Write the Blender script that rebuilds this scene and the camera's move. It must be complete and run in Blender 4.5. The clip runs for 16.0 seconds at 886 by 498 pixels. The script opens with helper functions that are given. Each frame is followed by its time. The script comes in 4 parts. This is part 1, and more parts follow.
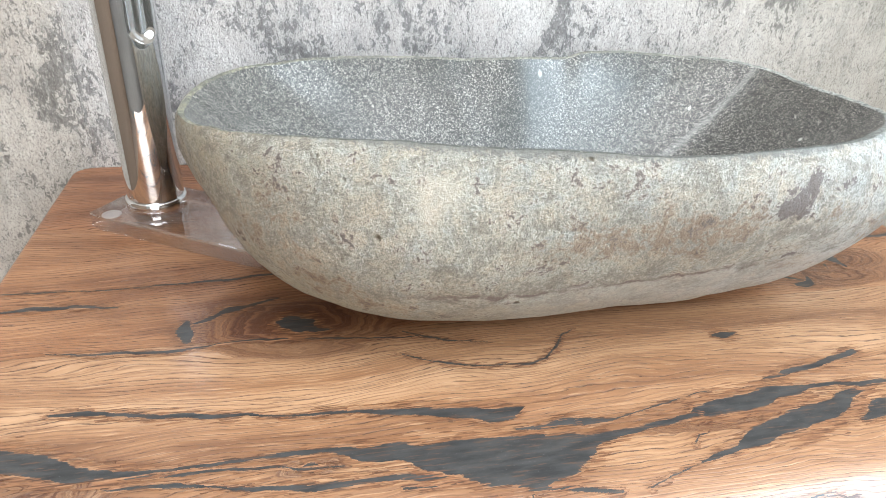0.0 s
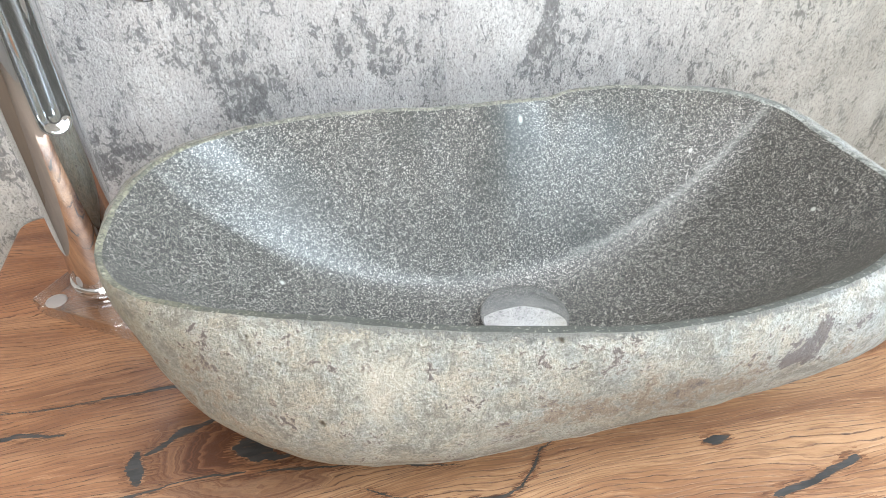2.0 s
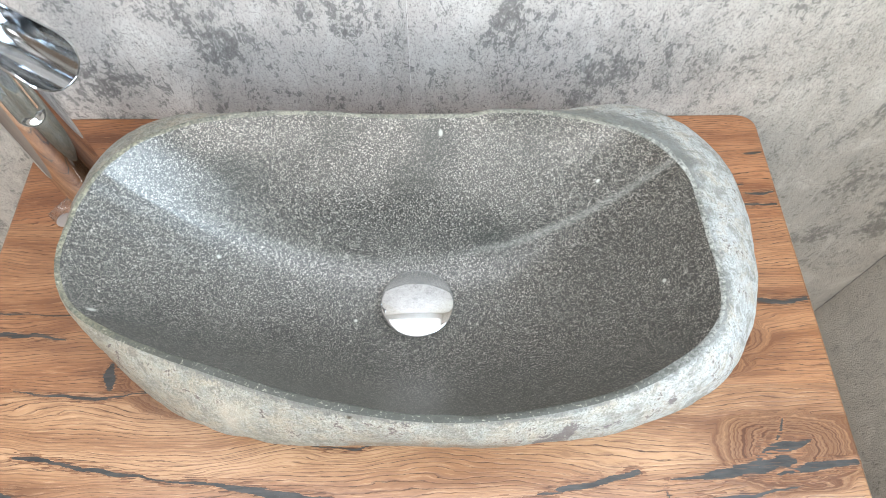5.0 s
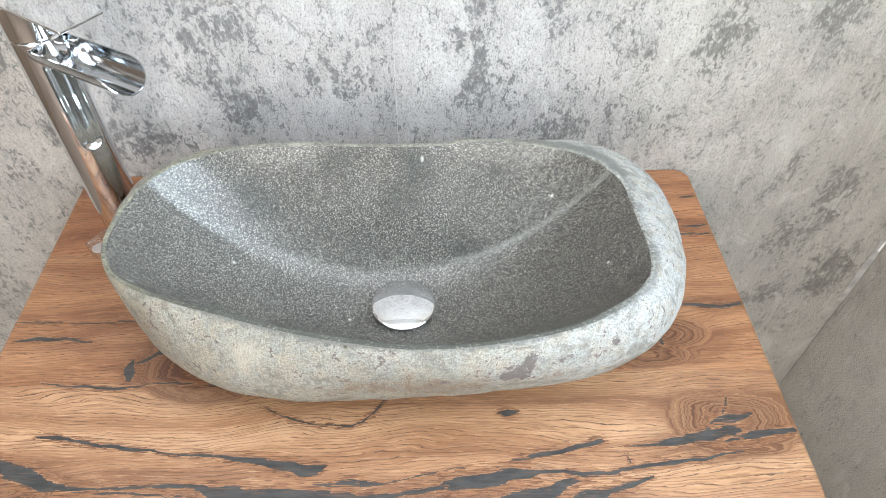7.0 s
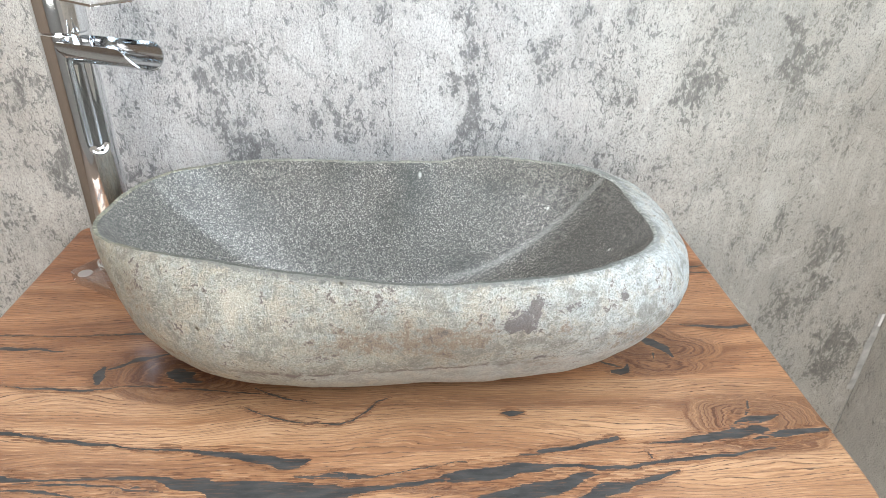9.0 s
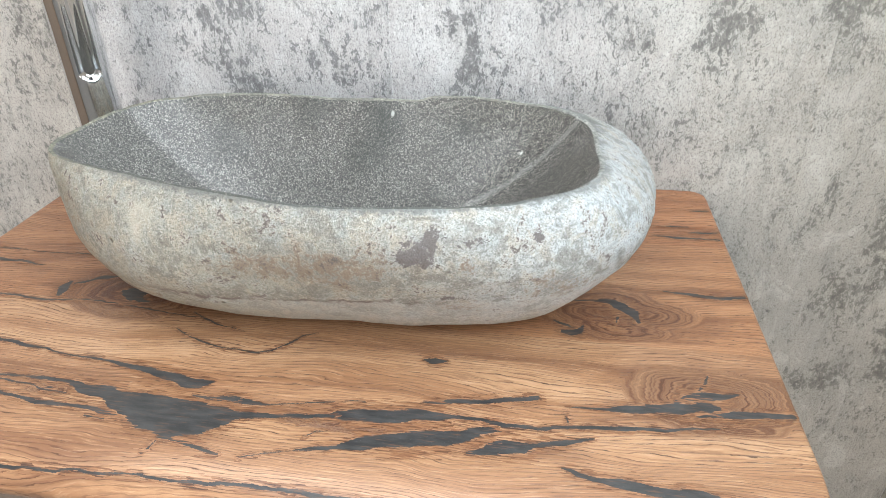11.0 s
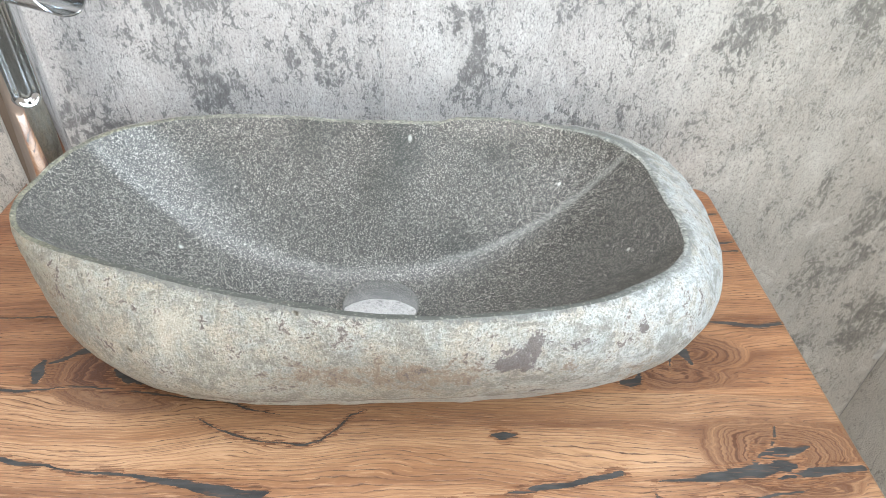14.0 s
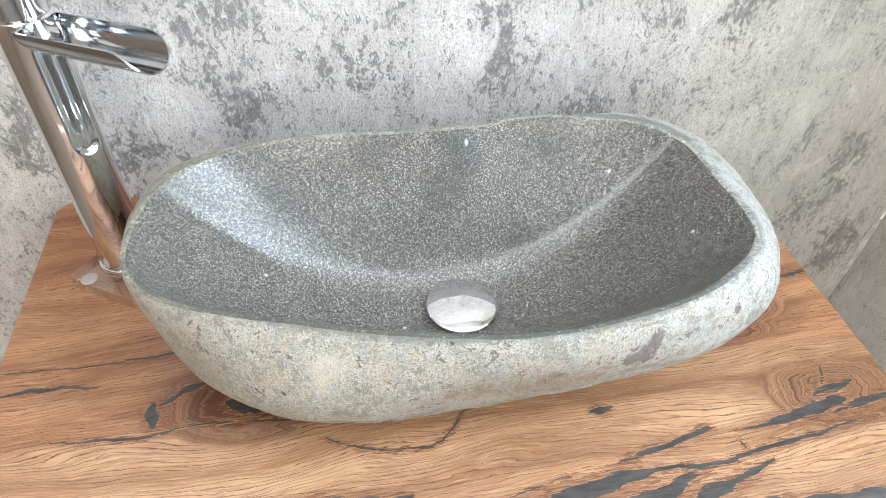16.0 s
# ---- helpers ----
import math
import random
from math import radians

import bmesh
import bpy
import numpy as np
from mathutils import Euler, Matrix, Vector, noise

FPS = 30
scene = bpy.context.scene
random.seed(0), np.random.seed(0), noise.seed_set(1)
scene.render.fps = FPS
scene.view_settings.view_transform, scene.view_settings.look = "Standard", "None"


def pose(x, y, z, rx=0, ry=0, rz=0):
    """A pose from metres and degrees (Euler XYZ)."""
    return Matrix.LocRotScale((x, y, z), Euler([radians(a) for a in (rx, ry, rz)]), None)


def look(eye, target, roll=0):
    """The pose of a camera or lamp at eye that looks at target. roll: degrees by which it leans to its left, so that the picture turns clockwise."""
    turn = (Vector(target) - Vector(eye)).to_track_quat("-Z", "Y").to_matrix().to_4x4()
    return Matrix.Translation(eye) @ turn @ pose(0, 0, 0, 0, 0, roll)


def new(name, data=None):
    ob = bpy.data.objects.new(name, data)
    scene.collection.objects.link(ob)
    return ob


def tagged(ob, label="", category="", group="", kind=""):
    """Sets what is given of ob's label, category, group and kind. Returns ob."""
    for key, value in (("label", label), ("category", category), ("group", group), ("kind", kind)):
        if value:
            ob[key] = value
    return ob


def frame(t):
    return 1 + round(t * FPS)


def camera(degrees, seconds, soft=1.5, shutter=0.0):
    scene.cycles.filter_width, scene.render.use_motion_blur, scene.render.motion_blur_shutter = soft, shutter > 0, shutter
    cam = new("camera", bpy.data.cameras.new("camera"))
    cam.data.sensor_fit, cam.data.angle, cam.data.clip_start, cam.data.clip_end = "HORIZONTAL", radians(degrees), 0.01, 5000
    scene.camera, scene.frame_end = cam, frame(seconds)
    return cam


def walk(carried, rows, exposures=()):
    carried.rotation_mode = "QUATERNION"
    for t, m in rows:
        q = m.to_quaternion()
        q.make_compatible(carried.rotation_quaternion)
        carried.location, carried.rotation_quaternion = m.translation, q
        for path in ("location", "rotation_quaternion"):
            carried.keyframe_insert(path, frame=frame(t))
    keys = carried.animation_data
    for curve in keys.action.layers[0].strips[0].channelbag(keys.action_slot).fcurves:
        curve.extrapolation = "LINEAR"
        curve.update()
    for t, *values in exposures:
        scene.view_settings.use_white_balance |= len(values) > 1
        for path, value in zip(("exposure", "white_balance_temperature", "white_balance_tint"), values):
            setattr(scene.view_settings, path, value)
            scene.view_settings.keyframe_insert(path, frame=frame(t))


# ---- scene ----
cam = camera(68.5, 16.0, soft=0.55)
PATH = [
    (0, (-0.195, -0.752, 1.157), (0.23, 0.933, 0.167), 3.7),
    (0.5, (-0.211, -0.732, 1.174), (0.257, 0.921, 0.15), 4.2),
    (1, (-0.201, -0.707, 1.195), (0.298, 0.929, 0.158), 3.9),
    (1.5, (-0.176, -0.672, 1.226), (0.295, 0.928, 0.122), 2.8),
    (2, (-0.137, -0.627, 1.262), (0.227, 0.884, 0.003), 1.5),
    (2.5, (-0.087, -0.588, 1.29), (0.165, 0.788, -0.139), 1.0),
    (3, (-0.046, -0.565, 1.318), (0.147, 0.717, -0.205), 1.7),
    (3.5, (-0.013, -0.544, 1.344), (0.085, 0.624, -0.276), 0.5),
    (4, (0.013, -0.526, 1.392), (0.047, 0.498, -0.326), 0.6),
    (4.2, (0.019, -0.523, 1.415), (0.055, 0.432, -0.341), 1.5),
    (6.3, (0.058, -0.645, 1.505), (0.062, 0.504, -0.132), -1.0),
    (6.5, (0.053, -0.674, 1.502), (0.077, 0.53, -0.094), -0.4),
    (7, (0.045, -0.73, 1.481), (0.107, 0.618, 0.005), 1.0),
    (7.5, (0.048, -0.782, 1.427), (0.124, 0.731, 0.12), 0.9),
    (8, (0.053, -0.813, 1.38), (0.091, 0.783, 0.176), 0.0),
    (8.5, (0.044, -0.841, 1.336), (0.14, 0.856, 0.282), 1.0),
    (9, (0.031, -0.86, 1.301), (0.14, 0.875, 0.312), 1.7),
    (9.5, (0.038, -0.868, 1.259), (0.12, 0.875, 0.281), 0.9),
    (10, (0.077, -0.863, 1.244), (0.077, 0.862, 0.233), 1.4),
    (10.2, (0.118, -0.858, 1.245), (0.034, 0.857, 0.22), 0.4),
    (12.3, (0.244, -0.83, 1.245), (-0.099, 0.846, 0.209), -0.8),
    (12.5, (0.205, -0.842, 1.247), (-0.046, 0.851, 0.212), 0.2),
    (13, (0.087, -0.852, 1.263), (0.099, 0.85, 0.212), 1.9),
    (13.5, (0.049, -0.817, 1.296), (0.142, 0.867, 0.221), 3.7),
    (14, (0.057, -0.722, 1.321), (0.132, 0.83, 0.062), 3.0),
    (14.5, (0.068, -0.65, 1.341), (0.114, 0.7, -0.134), 2.3),
    (15, (0.062, -0.621, 1.363), (0.081, 0.65, -0.181), 1.9),
    (15.5, (0.012, -0.641, 1.381), (0.143, 0.676, -0.118), 3.0),
    (16, (-0.09, -0.695, 1.39), (0.203, 0.707, -0.006), 2.2),
]
EXPOSURES = [(0, 0.13), (1.5, 0.10), (3, 0.07), (4.2, 0.08), (6.5, 0.03), (8, -0.03), (12.5, -0.05), (14, 0.0), (15, 0.14), (16, 0.13)]
walk(cam, [(t, look(eye, target, roll)) for t, eye, target, roll in PATH], EXPOSURES)

# ---- world, daylight through the windows ----
world = bpy.data.worlds.new("sky")
scene.world = world
world.use_nodes = True
wt = world.node_tree
sky = wt.nodes.new("ShaderNodeTexSky")
sky.sky_type = "NISHITA"
sky.sun_disc = False
sky.sun_elevation, sky.sun_rotation = radians(42), radians(20)
wt.nodes["Background"].inputs["Strength"].default_value = 0.12
wt.links.new(sky.outputs["Color"], wt.nodes["Background"].inputs["Color"])

sun_data = bpy.data.lights.new("sun", "SUN")
sun_data.energy, sun_data.angle, sun_data.color = 1.2, radians(10), (1.0, 0.95, 0.88)
sun = new("sun", sun_data)
sun.matrix_world = look((1.0, 3.0, 4.0), (0, 0, 0))


def window_light(name, eye, target, width, height, watts, color):
    """Daylight that falls in through a window's opening."""
    data = bpy.data.lights.new(name, "AREA")
    data.shape, data.size, data.size_y, data.energy, data.color = "RECTANGLE", width, height, watts, color
    ob = new(name, data)
    ob.matrix_world = look(eye, target)
    return ob


RIGHT, LEFT, BACK, REAR, CEIL = 0.835, -2.0, 0.0, -2.9, 2.5
WIN_R = (-1.55, -0.50, 1.40, 2.35)      # window in the right wall: y0, y1, z0, z1
WIN_B = (-1.1, 0.35, 0.75, 2.1)        # window in the rear wall: x0, x1, z0, z1
SKYLIGHT = (-1.05, 0.80, -1.22, -0.16)  # roof window over the basin: x0, x1, y0, y1
window_light("skylight", (-0.125, -0.69, CEIL + 0.05), (-0.125, -0.69, 0), 1.77, 0.98, 25, (0.97, 0.98, 1.0))
window_light("window_light_side", (RIGHT + 0.02, -1.025, 1.875), (-2, -1.025, 1.4), 1.0, 0.85, 47, (0.71, 0.87, 1.0))
window_light("window_light_rear", (-0.375, REAR - 0.02, 1.425), (-0.375, 2, 1.3), 1.4, 1.3, 50, (1.0, 0.945, 0.895))


# ---- materials ----
class Net:
    """A small shorthand for node materials."""

    def __init__(self, name):
        self.mat = bpy.data.materials.new(name)
        self.mat.use_nodes = True
        self.t = self.mat.node_tree
        self.bsdf = self.t.nodes["Principled BSDF"]
        self.co = self.node("ShaderNodeTexCoord").outputs["Object"]

    def node(self, kind):
        return self.t.nodes.new(kind)

    def put(self, socket, v):
        if isinstance(v, bpy.types.NodeSocket):
            self.t.links.new(v, socket)
        else:
            socket.default_value = v

    def math(self, op, a, b=0.0, c=0.0, clamp=False):
        n = self.node("ShaderNodeMath")
        n.operation, n.use_clamp = op, clamp
        for s, v in zip(n.inputs, (a, b, c)):
            self.put(s, v)
        return n.outputs[0]

    def vmath(self, op, a, b=(0, 0, 0)):
        n = self.node("ShaderNodeVectorMath")
        n.operation = op
        self.put(n.inputs[0], a)
        self.put(n.inputs[1], b)
        return n.outputs["Value"] if op in ("LENGTH", "DISTANCE", "DOT_PRODUCT") else n.outputs["Vector"]

    def xyz(self, v):
        n = self.node("ShaderNodeSeparateXYZ")
        self.put(n.inputs[0], v)
        return n.outputs

    def vec(self, x, y, z):
        n = self.node("ShaderNodeCombineXYZ")
        for s, v in zip(n.inputs, (x, y, z)):
            self.put(s, v)
        return n.outputs[0]

    def noise(self, v, scale, detail=4.0, rough=0.55, distortion=0.0):
        n = self.node("ShaderNodeTexNoise")
        self.put(n.inputs["Vector"], v)
        for k, val in (("Scale", scale), ("Detail", detail), ("Roughness", rough), ("Distortion", distortion)):
            n.inputs[k].default_value = val
        return n.outputs["Fac"]

    def voronoi(self, v, scale, feature="F1", out="Distance"):
        n = self.node("ShaderNodeTexVoronoi")
        n.feature = feature
        self.put(n.inputs["Vector"], v)
        n.inputs["Scale"].default_value = scale
        return n.outputs[out]

    def span(self, v, a, b, lo=0.0, hi=1.0):
        n = self.node("ShaderNodeMapRange")
        n.interpolation_type = "SMOOTHSTEP"
        for s, val in zip(n.inputs, (v, a, b, lo, hi)):
            self.put(s, val)
        return n.outputs[0]

    def mix(self, fac, a, b, blend="MIX"):
        n = self.node("ShaderNodeMix")
        n.data_type, n.blend_type = "RGBA", blend
        self.put(n.inputs[0], fac)
        ins = [s for s in n.inputs if s.type == "RGBA"]
        self.put(ins[0], a if isinstance(a, bpy.types.NodeSocket) else (*a, 1))
        self.put(ins[1], b if isinstance(b, bpy.types.NodeSocket) else (*b, 1))
        return [s for s in n.outputs if s.type == "RGBA"][0]

    def ramp(self, v, stops):
        n = self.node("ShaderNodeValToRGB")
        e = n.color_ramp.elements
        while len(e) < len(stops):
            e.new(0.5)
        for el, (p, c) in zip(e, stops):
            el.position, el.color = p, (*c, 1)
        self.put(n.inputs[0], v)
        return n.outputs[0]

    def patch(self, v, spots):
        """Sum of soft spots, each (x, y, z, rx, ry, rz, weight)."""
        total = 0.0
        for x, y, z, rx, ry, rz, w in spots:
            d = self.vmath("LENGTH", self.vmath("MULTIPLY", self.vmath("SUBTRACT", v, (x, y, z)), (1 / rx, 1 / ry, 1 / rz)))
            total = self.math("ADD", total, self.span(d, 0.0, 1.0, w, 0.0))
        return total

    def bump(self, height, strength=0.4, distance=0.001):
        n = self.node("ShaderNodeBump")
        n.inputs["Strength"].default_value, n.inputs["Distance"].default_value = strength, distance
        self.put(n.inputs["Height"], height)
        self.put(self.bsdf.inputs["Normal"], n.outputs[0])

    def done(self, color=None, rough=0.5, metal=0.0, **more):
        if color is not None:
            self.put(self.bsdf.inputs["Base Color"], color if isinstance(color, bpy.types.NodeSocket) else (*color, 1))
        self.put(self.bsdf.inputs["Roughness"], rough)
        self.put(self.bsdf.inputs["Metallic"], metal)
        for k, v in more.items():
            self.put(self.bsdf.inputs[k], v)
        return self.mat


def concrete_paper(name, spots, bright=()):
    """Wallpaper printed like old bare concrete: pale grey, worn darker patches, ragged flecks and hairline cracks."""
    g = Net(name)
    c = g.co
    info = g.node("ShaderNodeObjectInfo").outputs["Random"]
    p = g.vmath("ADD", c, g.vec(g.math("MULTIPLY", info, 3.0), g.math("MULTIPLY", info, 5.0), 0.0))
    x, y, z = g.xyz(c)
    cloud = g.noise(p, 6.0, 5, 0.6, 0.4)
    wash = g.noise(g.vmath("MULTIPLY", p, (1, 1, 0.7)), 21, 6, 0.65, 0.7)
    fleck = g.noise(g.vmath("MULTIPLY", p, (1, 1, 0.62)), 170, 5, 0.66, 0.8)
    dents = g.noise(g.vmath("MULTIPLY", p, (1, 1, 0.75)), 300, 4, 0.62, 0.5)
    fine = g.noise(g.vmath("MULTIPLY", p, (1, 1, 0.7)), 520, 4, 0.7, 0.4)
    mids = g.noise(g.vmath("MULTIPLY", p, (1, 1, 0.7)), 75, 5, 0.7, 0.8)
    ragged = g.vmath("MULTIPLY", g.vmath("SUBTRACT", g.vec(wash, cloud, g.noise(g.vmath("ADD", p, (4, 1, 9)), 24, 5, 0.65)), (0.5, 0.5, 0.5)), (0.16, 0.1, 0.16))
    torn = g.vmath("ADD", c, ragged)
    worn = g.patch(torn, spots)
    clean = g.patch(torn, bright) if bright else 0.0
    warm = g.span(x, 0.2, 0.6)
    tone = g.mix(warm, (0.54, 0.516, 0.504), (0.478, 0.457, 0.43))
    base = g.mix(g.span(cloud, 0.3, 0.52, 0.55, 0.0), tone, (0.36, 0.358, 0.352))
    base = g.mix(g.span(cloud, 0.5, 0.72, 0.0, 0.6), base, (0.58, 0.572, 0.558))
    base = g.mix(g.span(wash, 0.52, 0.62, 0.0, 0.32), base, (0.33, 0.328, 0.32))
    base = g.mix(g.span(wash, 0.36, 0.43, 0.55, 0.0), base, (0.64, 0.632, 0.618))
    base = g.mix(g.math("MINIMUM", g.math("MULTIPLY", clean, 0.6), 0.65), base, (0.69, 0.682, 0.668))
    # ragged dark flecks, dense where the print is worn or darkened for shade
    level = g.math("ADD", g.math("ADD", fleck, g.math("MULTIPLY", g.math("MINIMUM", worn, 1.3), 0.165)), g.math("MULTIPLY", g.math("SUBTRACT", wash, 0.5), 0.42))
    level = g.math("SUBTRACT", g.math("ADD", level, g.math("MULTIPLY", g.math("SUBTRACT", mids, 0.5), 0.55)), g.math("ADD", g.math("MULTIPLY", g.span(x, 0.25, 0.62), 0.044), g.math("MULTIPLY", clean, 0.05)))
    dark = g.span(level, 0.588, 0.602)
    base = g.mix(g.math("MULTIPLY", dark, 0.78), base, g.mix(warm, (0.18, 0.179, 0.181), (0.20, 0.195, 0.18)))
    base = g.mix(g.span(level, 0.69, 0.74, 0.0, 0.6), base, (0.115, 0.115, 0.116))
    base = g.mix(g.span(worn, 0.25, 1.1, 0.0, 0.13), base, (0.25, 0.247, 0.243))
    pit = g.span(fleck, 0.36, 0.43, 1.0, 0.0)
    base = g.mix(g.math("MULTIPLY", pit, 0.35), base, (0.66, 0.65, 0.635))
    base = g.mix(g.span(fine, 0.38, 0.48, 0.68, 0.0), base, (0.22, 0.212, 0.204))
    base = g.mix(g.span(fine, 0.55, 0.66, 0.0, 0.3), base, (0.72, 0.71, 0.69))
    nick = g.noise(g.vmath("MULTIPLY", g.vmath("ADD", p, g.vec(0.0, 0.0, g.math("MULTIPLY", x, 0.55))), (420, 420, 190)), 1.0, 4, 0.7, 0.9)
    nicks = g.math("MULTIPLY", g.span(nick, 0.575, 0.62), g.span(g.math("ADD", mids, g.math("MULTIPLY", wash, 0.5)), 0.66, 0.86, 0.15, 1.0))
    base = g.mix(g.math("MULTIPLY", nicks, 0.75), base, (0.19, 0.187, 0.182))
    drip = g.noise(g.vmath("MULTIPLY", p, (85, 85, 14)), 1.0, 5, 0.65, 0.6)
    base = g.mix(g.span(drip, 0.54, 0.66, 0.0, 0.28), base, (0.28, 0.275, 0.268))
    base = g.mix(g.span(drip, 0.34, 0.44, 0.25, 0.0), base, (0.68, 0.672, 0.66))
    warp = g.vmath("ADD", c, g.vmath("MULTIPLY", g.vec(wash, cloud, fleck), (0.07, 0.07, 0.07)))
    crack = g.span(g.voronoi(warp, 5.0, "DISTANCE_TO_EDGE"), 0.0, 0.007, 1.0, 0.0)
    crack = g.math("MULTIPLY", crack, g.span(cloud, 0.42, 0.54))
    base = g.mix(g.math("MULTIPLY", crack, 0.6), base, (0.15, 0.148, 0.145))
    base = g.mix(g.math("ADD", g.span(x, 0.12, 0.5, 0.2, 0.95), g.span(x, -0.44, -0.40, 0.75, 0.0)), base, (0.985, 0.965, 0.895), "MULTIPLY")
    g.bump(g.math("ADD", g.math("MULTIPLY", fine, 0.5), g.math("SUBTRACT", g.math("MULTIPLY", dents, 1.6), g.math("MULTIPLY", dark, 0.35))), 0.85, 0.0024)
    return g.done(base, 0.68, 0.0)


WALL_BRIGHT = [(0.055, 0, 1.045, 0.055, 0.3, 0.075, 1.2), (0.06, 0, 1.14, 0.05, 0.3, 0.05, 1.0), (0.17, 0, 1.06, 0.05, 0.3, 0.08, 0.8), (0.20, 0, 1.15, 0.06, 0.3, 0.06, 0.8), (0.28, 0, 1.02, 0.05, 0.3, 0.06, 0.4), (-0.12, 0, 1.10, 0.05, 0.3, 0.05, 0.4), (-0.29, 0, 0.98, 0.05, 0.3, 0.04, 0.5), (0.48, 0, 1.0, 0.05, 0.3, 0.05, 0.4)]
WALL_SPOTS = [
    (-0.19, 0, 0.975, 0.06, 0.3, 0.05, 1.3), (-0.235, 0, 1.02, 0.05, 0.3, 0.06, 0.9), (-0.32, 0, 0.915, 0.07, 0.3, 0.035, 1.3),
    (-0.21, 0, 1.085, 0.07, 0.3, 0.06, 0.9), (0.115, 0, 1.0, 0.045, 0.3, 0.075, 1.2), (0.105, 0, 1.09, 0.04, 0.3, 0.06, 1.2),
    (0.25, 0, 0.93, 0.05, 0.3, 0.05, 0.9), (0.415, 0, 1.06, 0.045, 0.3, 0.07, 0.9), (0.56, 0, 1.10, 0.06, 0.3, 0.07, 1.3),
    (0.44, 0, 1.12, 0.05, 0.3, 0.05, 0.7), (0.70, 0, 0.80, 0.05, 0.3, 0.10, 1.1), (0.66, 0, 0.70, 0.06, 0.3, 0.08, 1.0),
]
WALL_SPOTS_LOW = [
    # first, broad spot: the wall's dimmer lower right, shade put into the print
    (0.74, 0, 0.55, 0.22, 0.3, 0.26, 0.25), (0.60, 0, 0.85, 0.03, 0.3, 0.05, 0.9), (0.66, 0, 0.54, 0.07, 0.3, 0.04, 1.2), (0.77, 0, 0.60, 0.06, 0.3, 0.12, 0.9),
    (-0.43, 0, 0.955, 0.045, 0.3, 0.055, 1.3), (-0.515, 0, 0.79, 0.02, 0.3, 0.02, 0.9), (-0.45, 0, 1.08, 0.05, 0.3, 0.06, 0.6),
    (-0.05, 0, 1.00, 0.06, 0.3, 0.05, 0.6), (0.21, 0, 1.10, 0.03, 0.3, 0.04, 0.8), (0.63, 0, 1.0, 0.03, 0.3, 0.05, 0.6),
    (0.132, 0, 1.018, 0.035, 0.3, 0.05, 0.8), (0.105, 0, 1.148, 0.025, 0.3, 0.05, 0.8), (0.279, 0, 1.135, 0.035, 0.3, 0.03, 0.6), (0.54, 0, 1.128, 0.03, 0.3, 0.04, 1.0), (0.60, 0, 1.14, 0.04, 0.3, 0.05, 1.0),
    (0.44, 0, 1.076, 0.025, 0.3, 0.03, 0.9), (0.424, 0, 1.009, 0.03, 0.3, 0.02, 0.8), (0.70, 0, 0.741, 0.03, 0.3, 0.06, 0.8), (0.764, 0, 0.596, 0.05, 0.3, 0.08, 0.8), (0.634, 0, 0.807, 0.03, 0.3, 0.04, 0.7),
]
paper = concrete_paper("concrete_wallpaper", WALL_SPOTS + WALL_SPOTS_LOW, WALL_BRIGHT)
paper_side = concrete_paper("concrete_wallpaper_side", [(0.83, -0.32, 0.62, 0.3, 0.06, 0.06, 0.5), (0.83, -0.38, 0.50, 0.3, 0.05, 0.05, 0.6)], [(0.83, -0.2, 0.5, 0.3, 0.3, 0.35, 0.7), (0.83, -0.1, 0.3, 0.3, 0.3, 0.3, 0.6)])


def plain(name, color, rough, vary=0.06, scale=9.0):
    g = Net(name)
    n = g.noise(g.co, scale, 5, 0.6)
    f = g.noise(g.co, scale * 30, 3, 0.6)
    c = g.mix(g.span(n, 0.3, 0.7), tuple(v * (1 - vary) for v in color), tuple(min(1, v * (1 + vary)) for v in color))
    g.bump(f, 0.15, 0.0005)
    return g.done(c, rough)


white_paint = plain("white_wall_paint", (0.78, 0.775, 0.76), 0.7)
brown_paint = plain("warm_brown_wall_paint", (0.20, 0.145, 0.105), 0.7)
grey_paint = plain("grey_wall_paint", (0.30, 0.295, 0.285), 0.7)
floor_mat = plain("brown_floor_tile", (0.25, 0.20, 0.165), 0.35, 0.08, 4.0)
frame_paint = plain("white_window_paint", (0.8, 0.8, 0.79), 0.4)


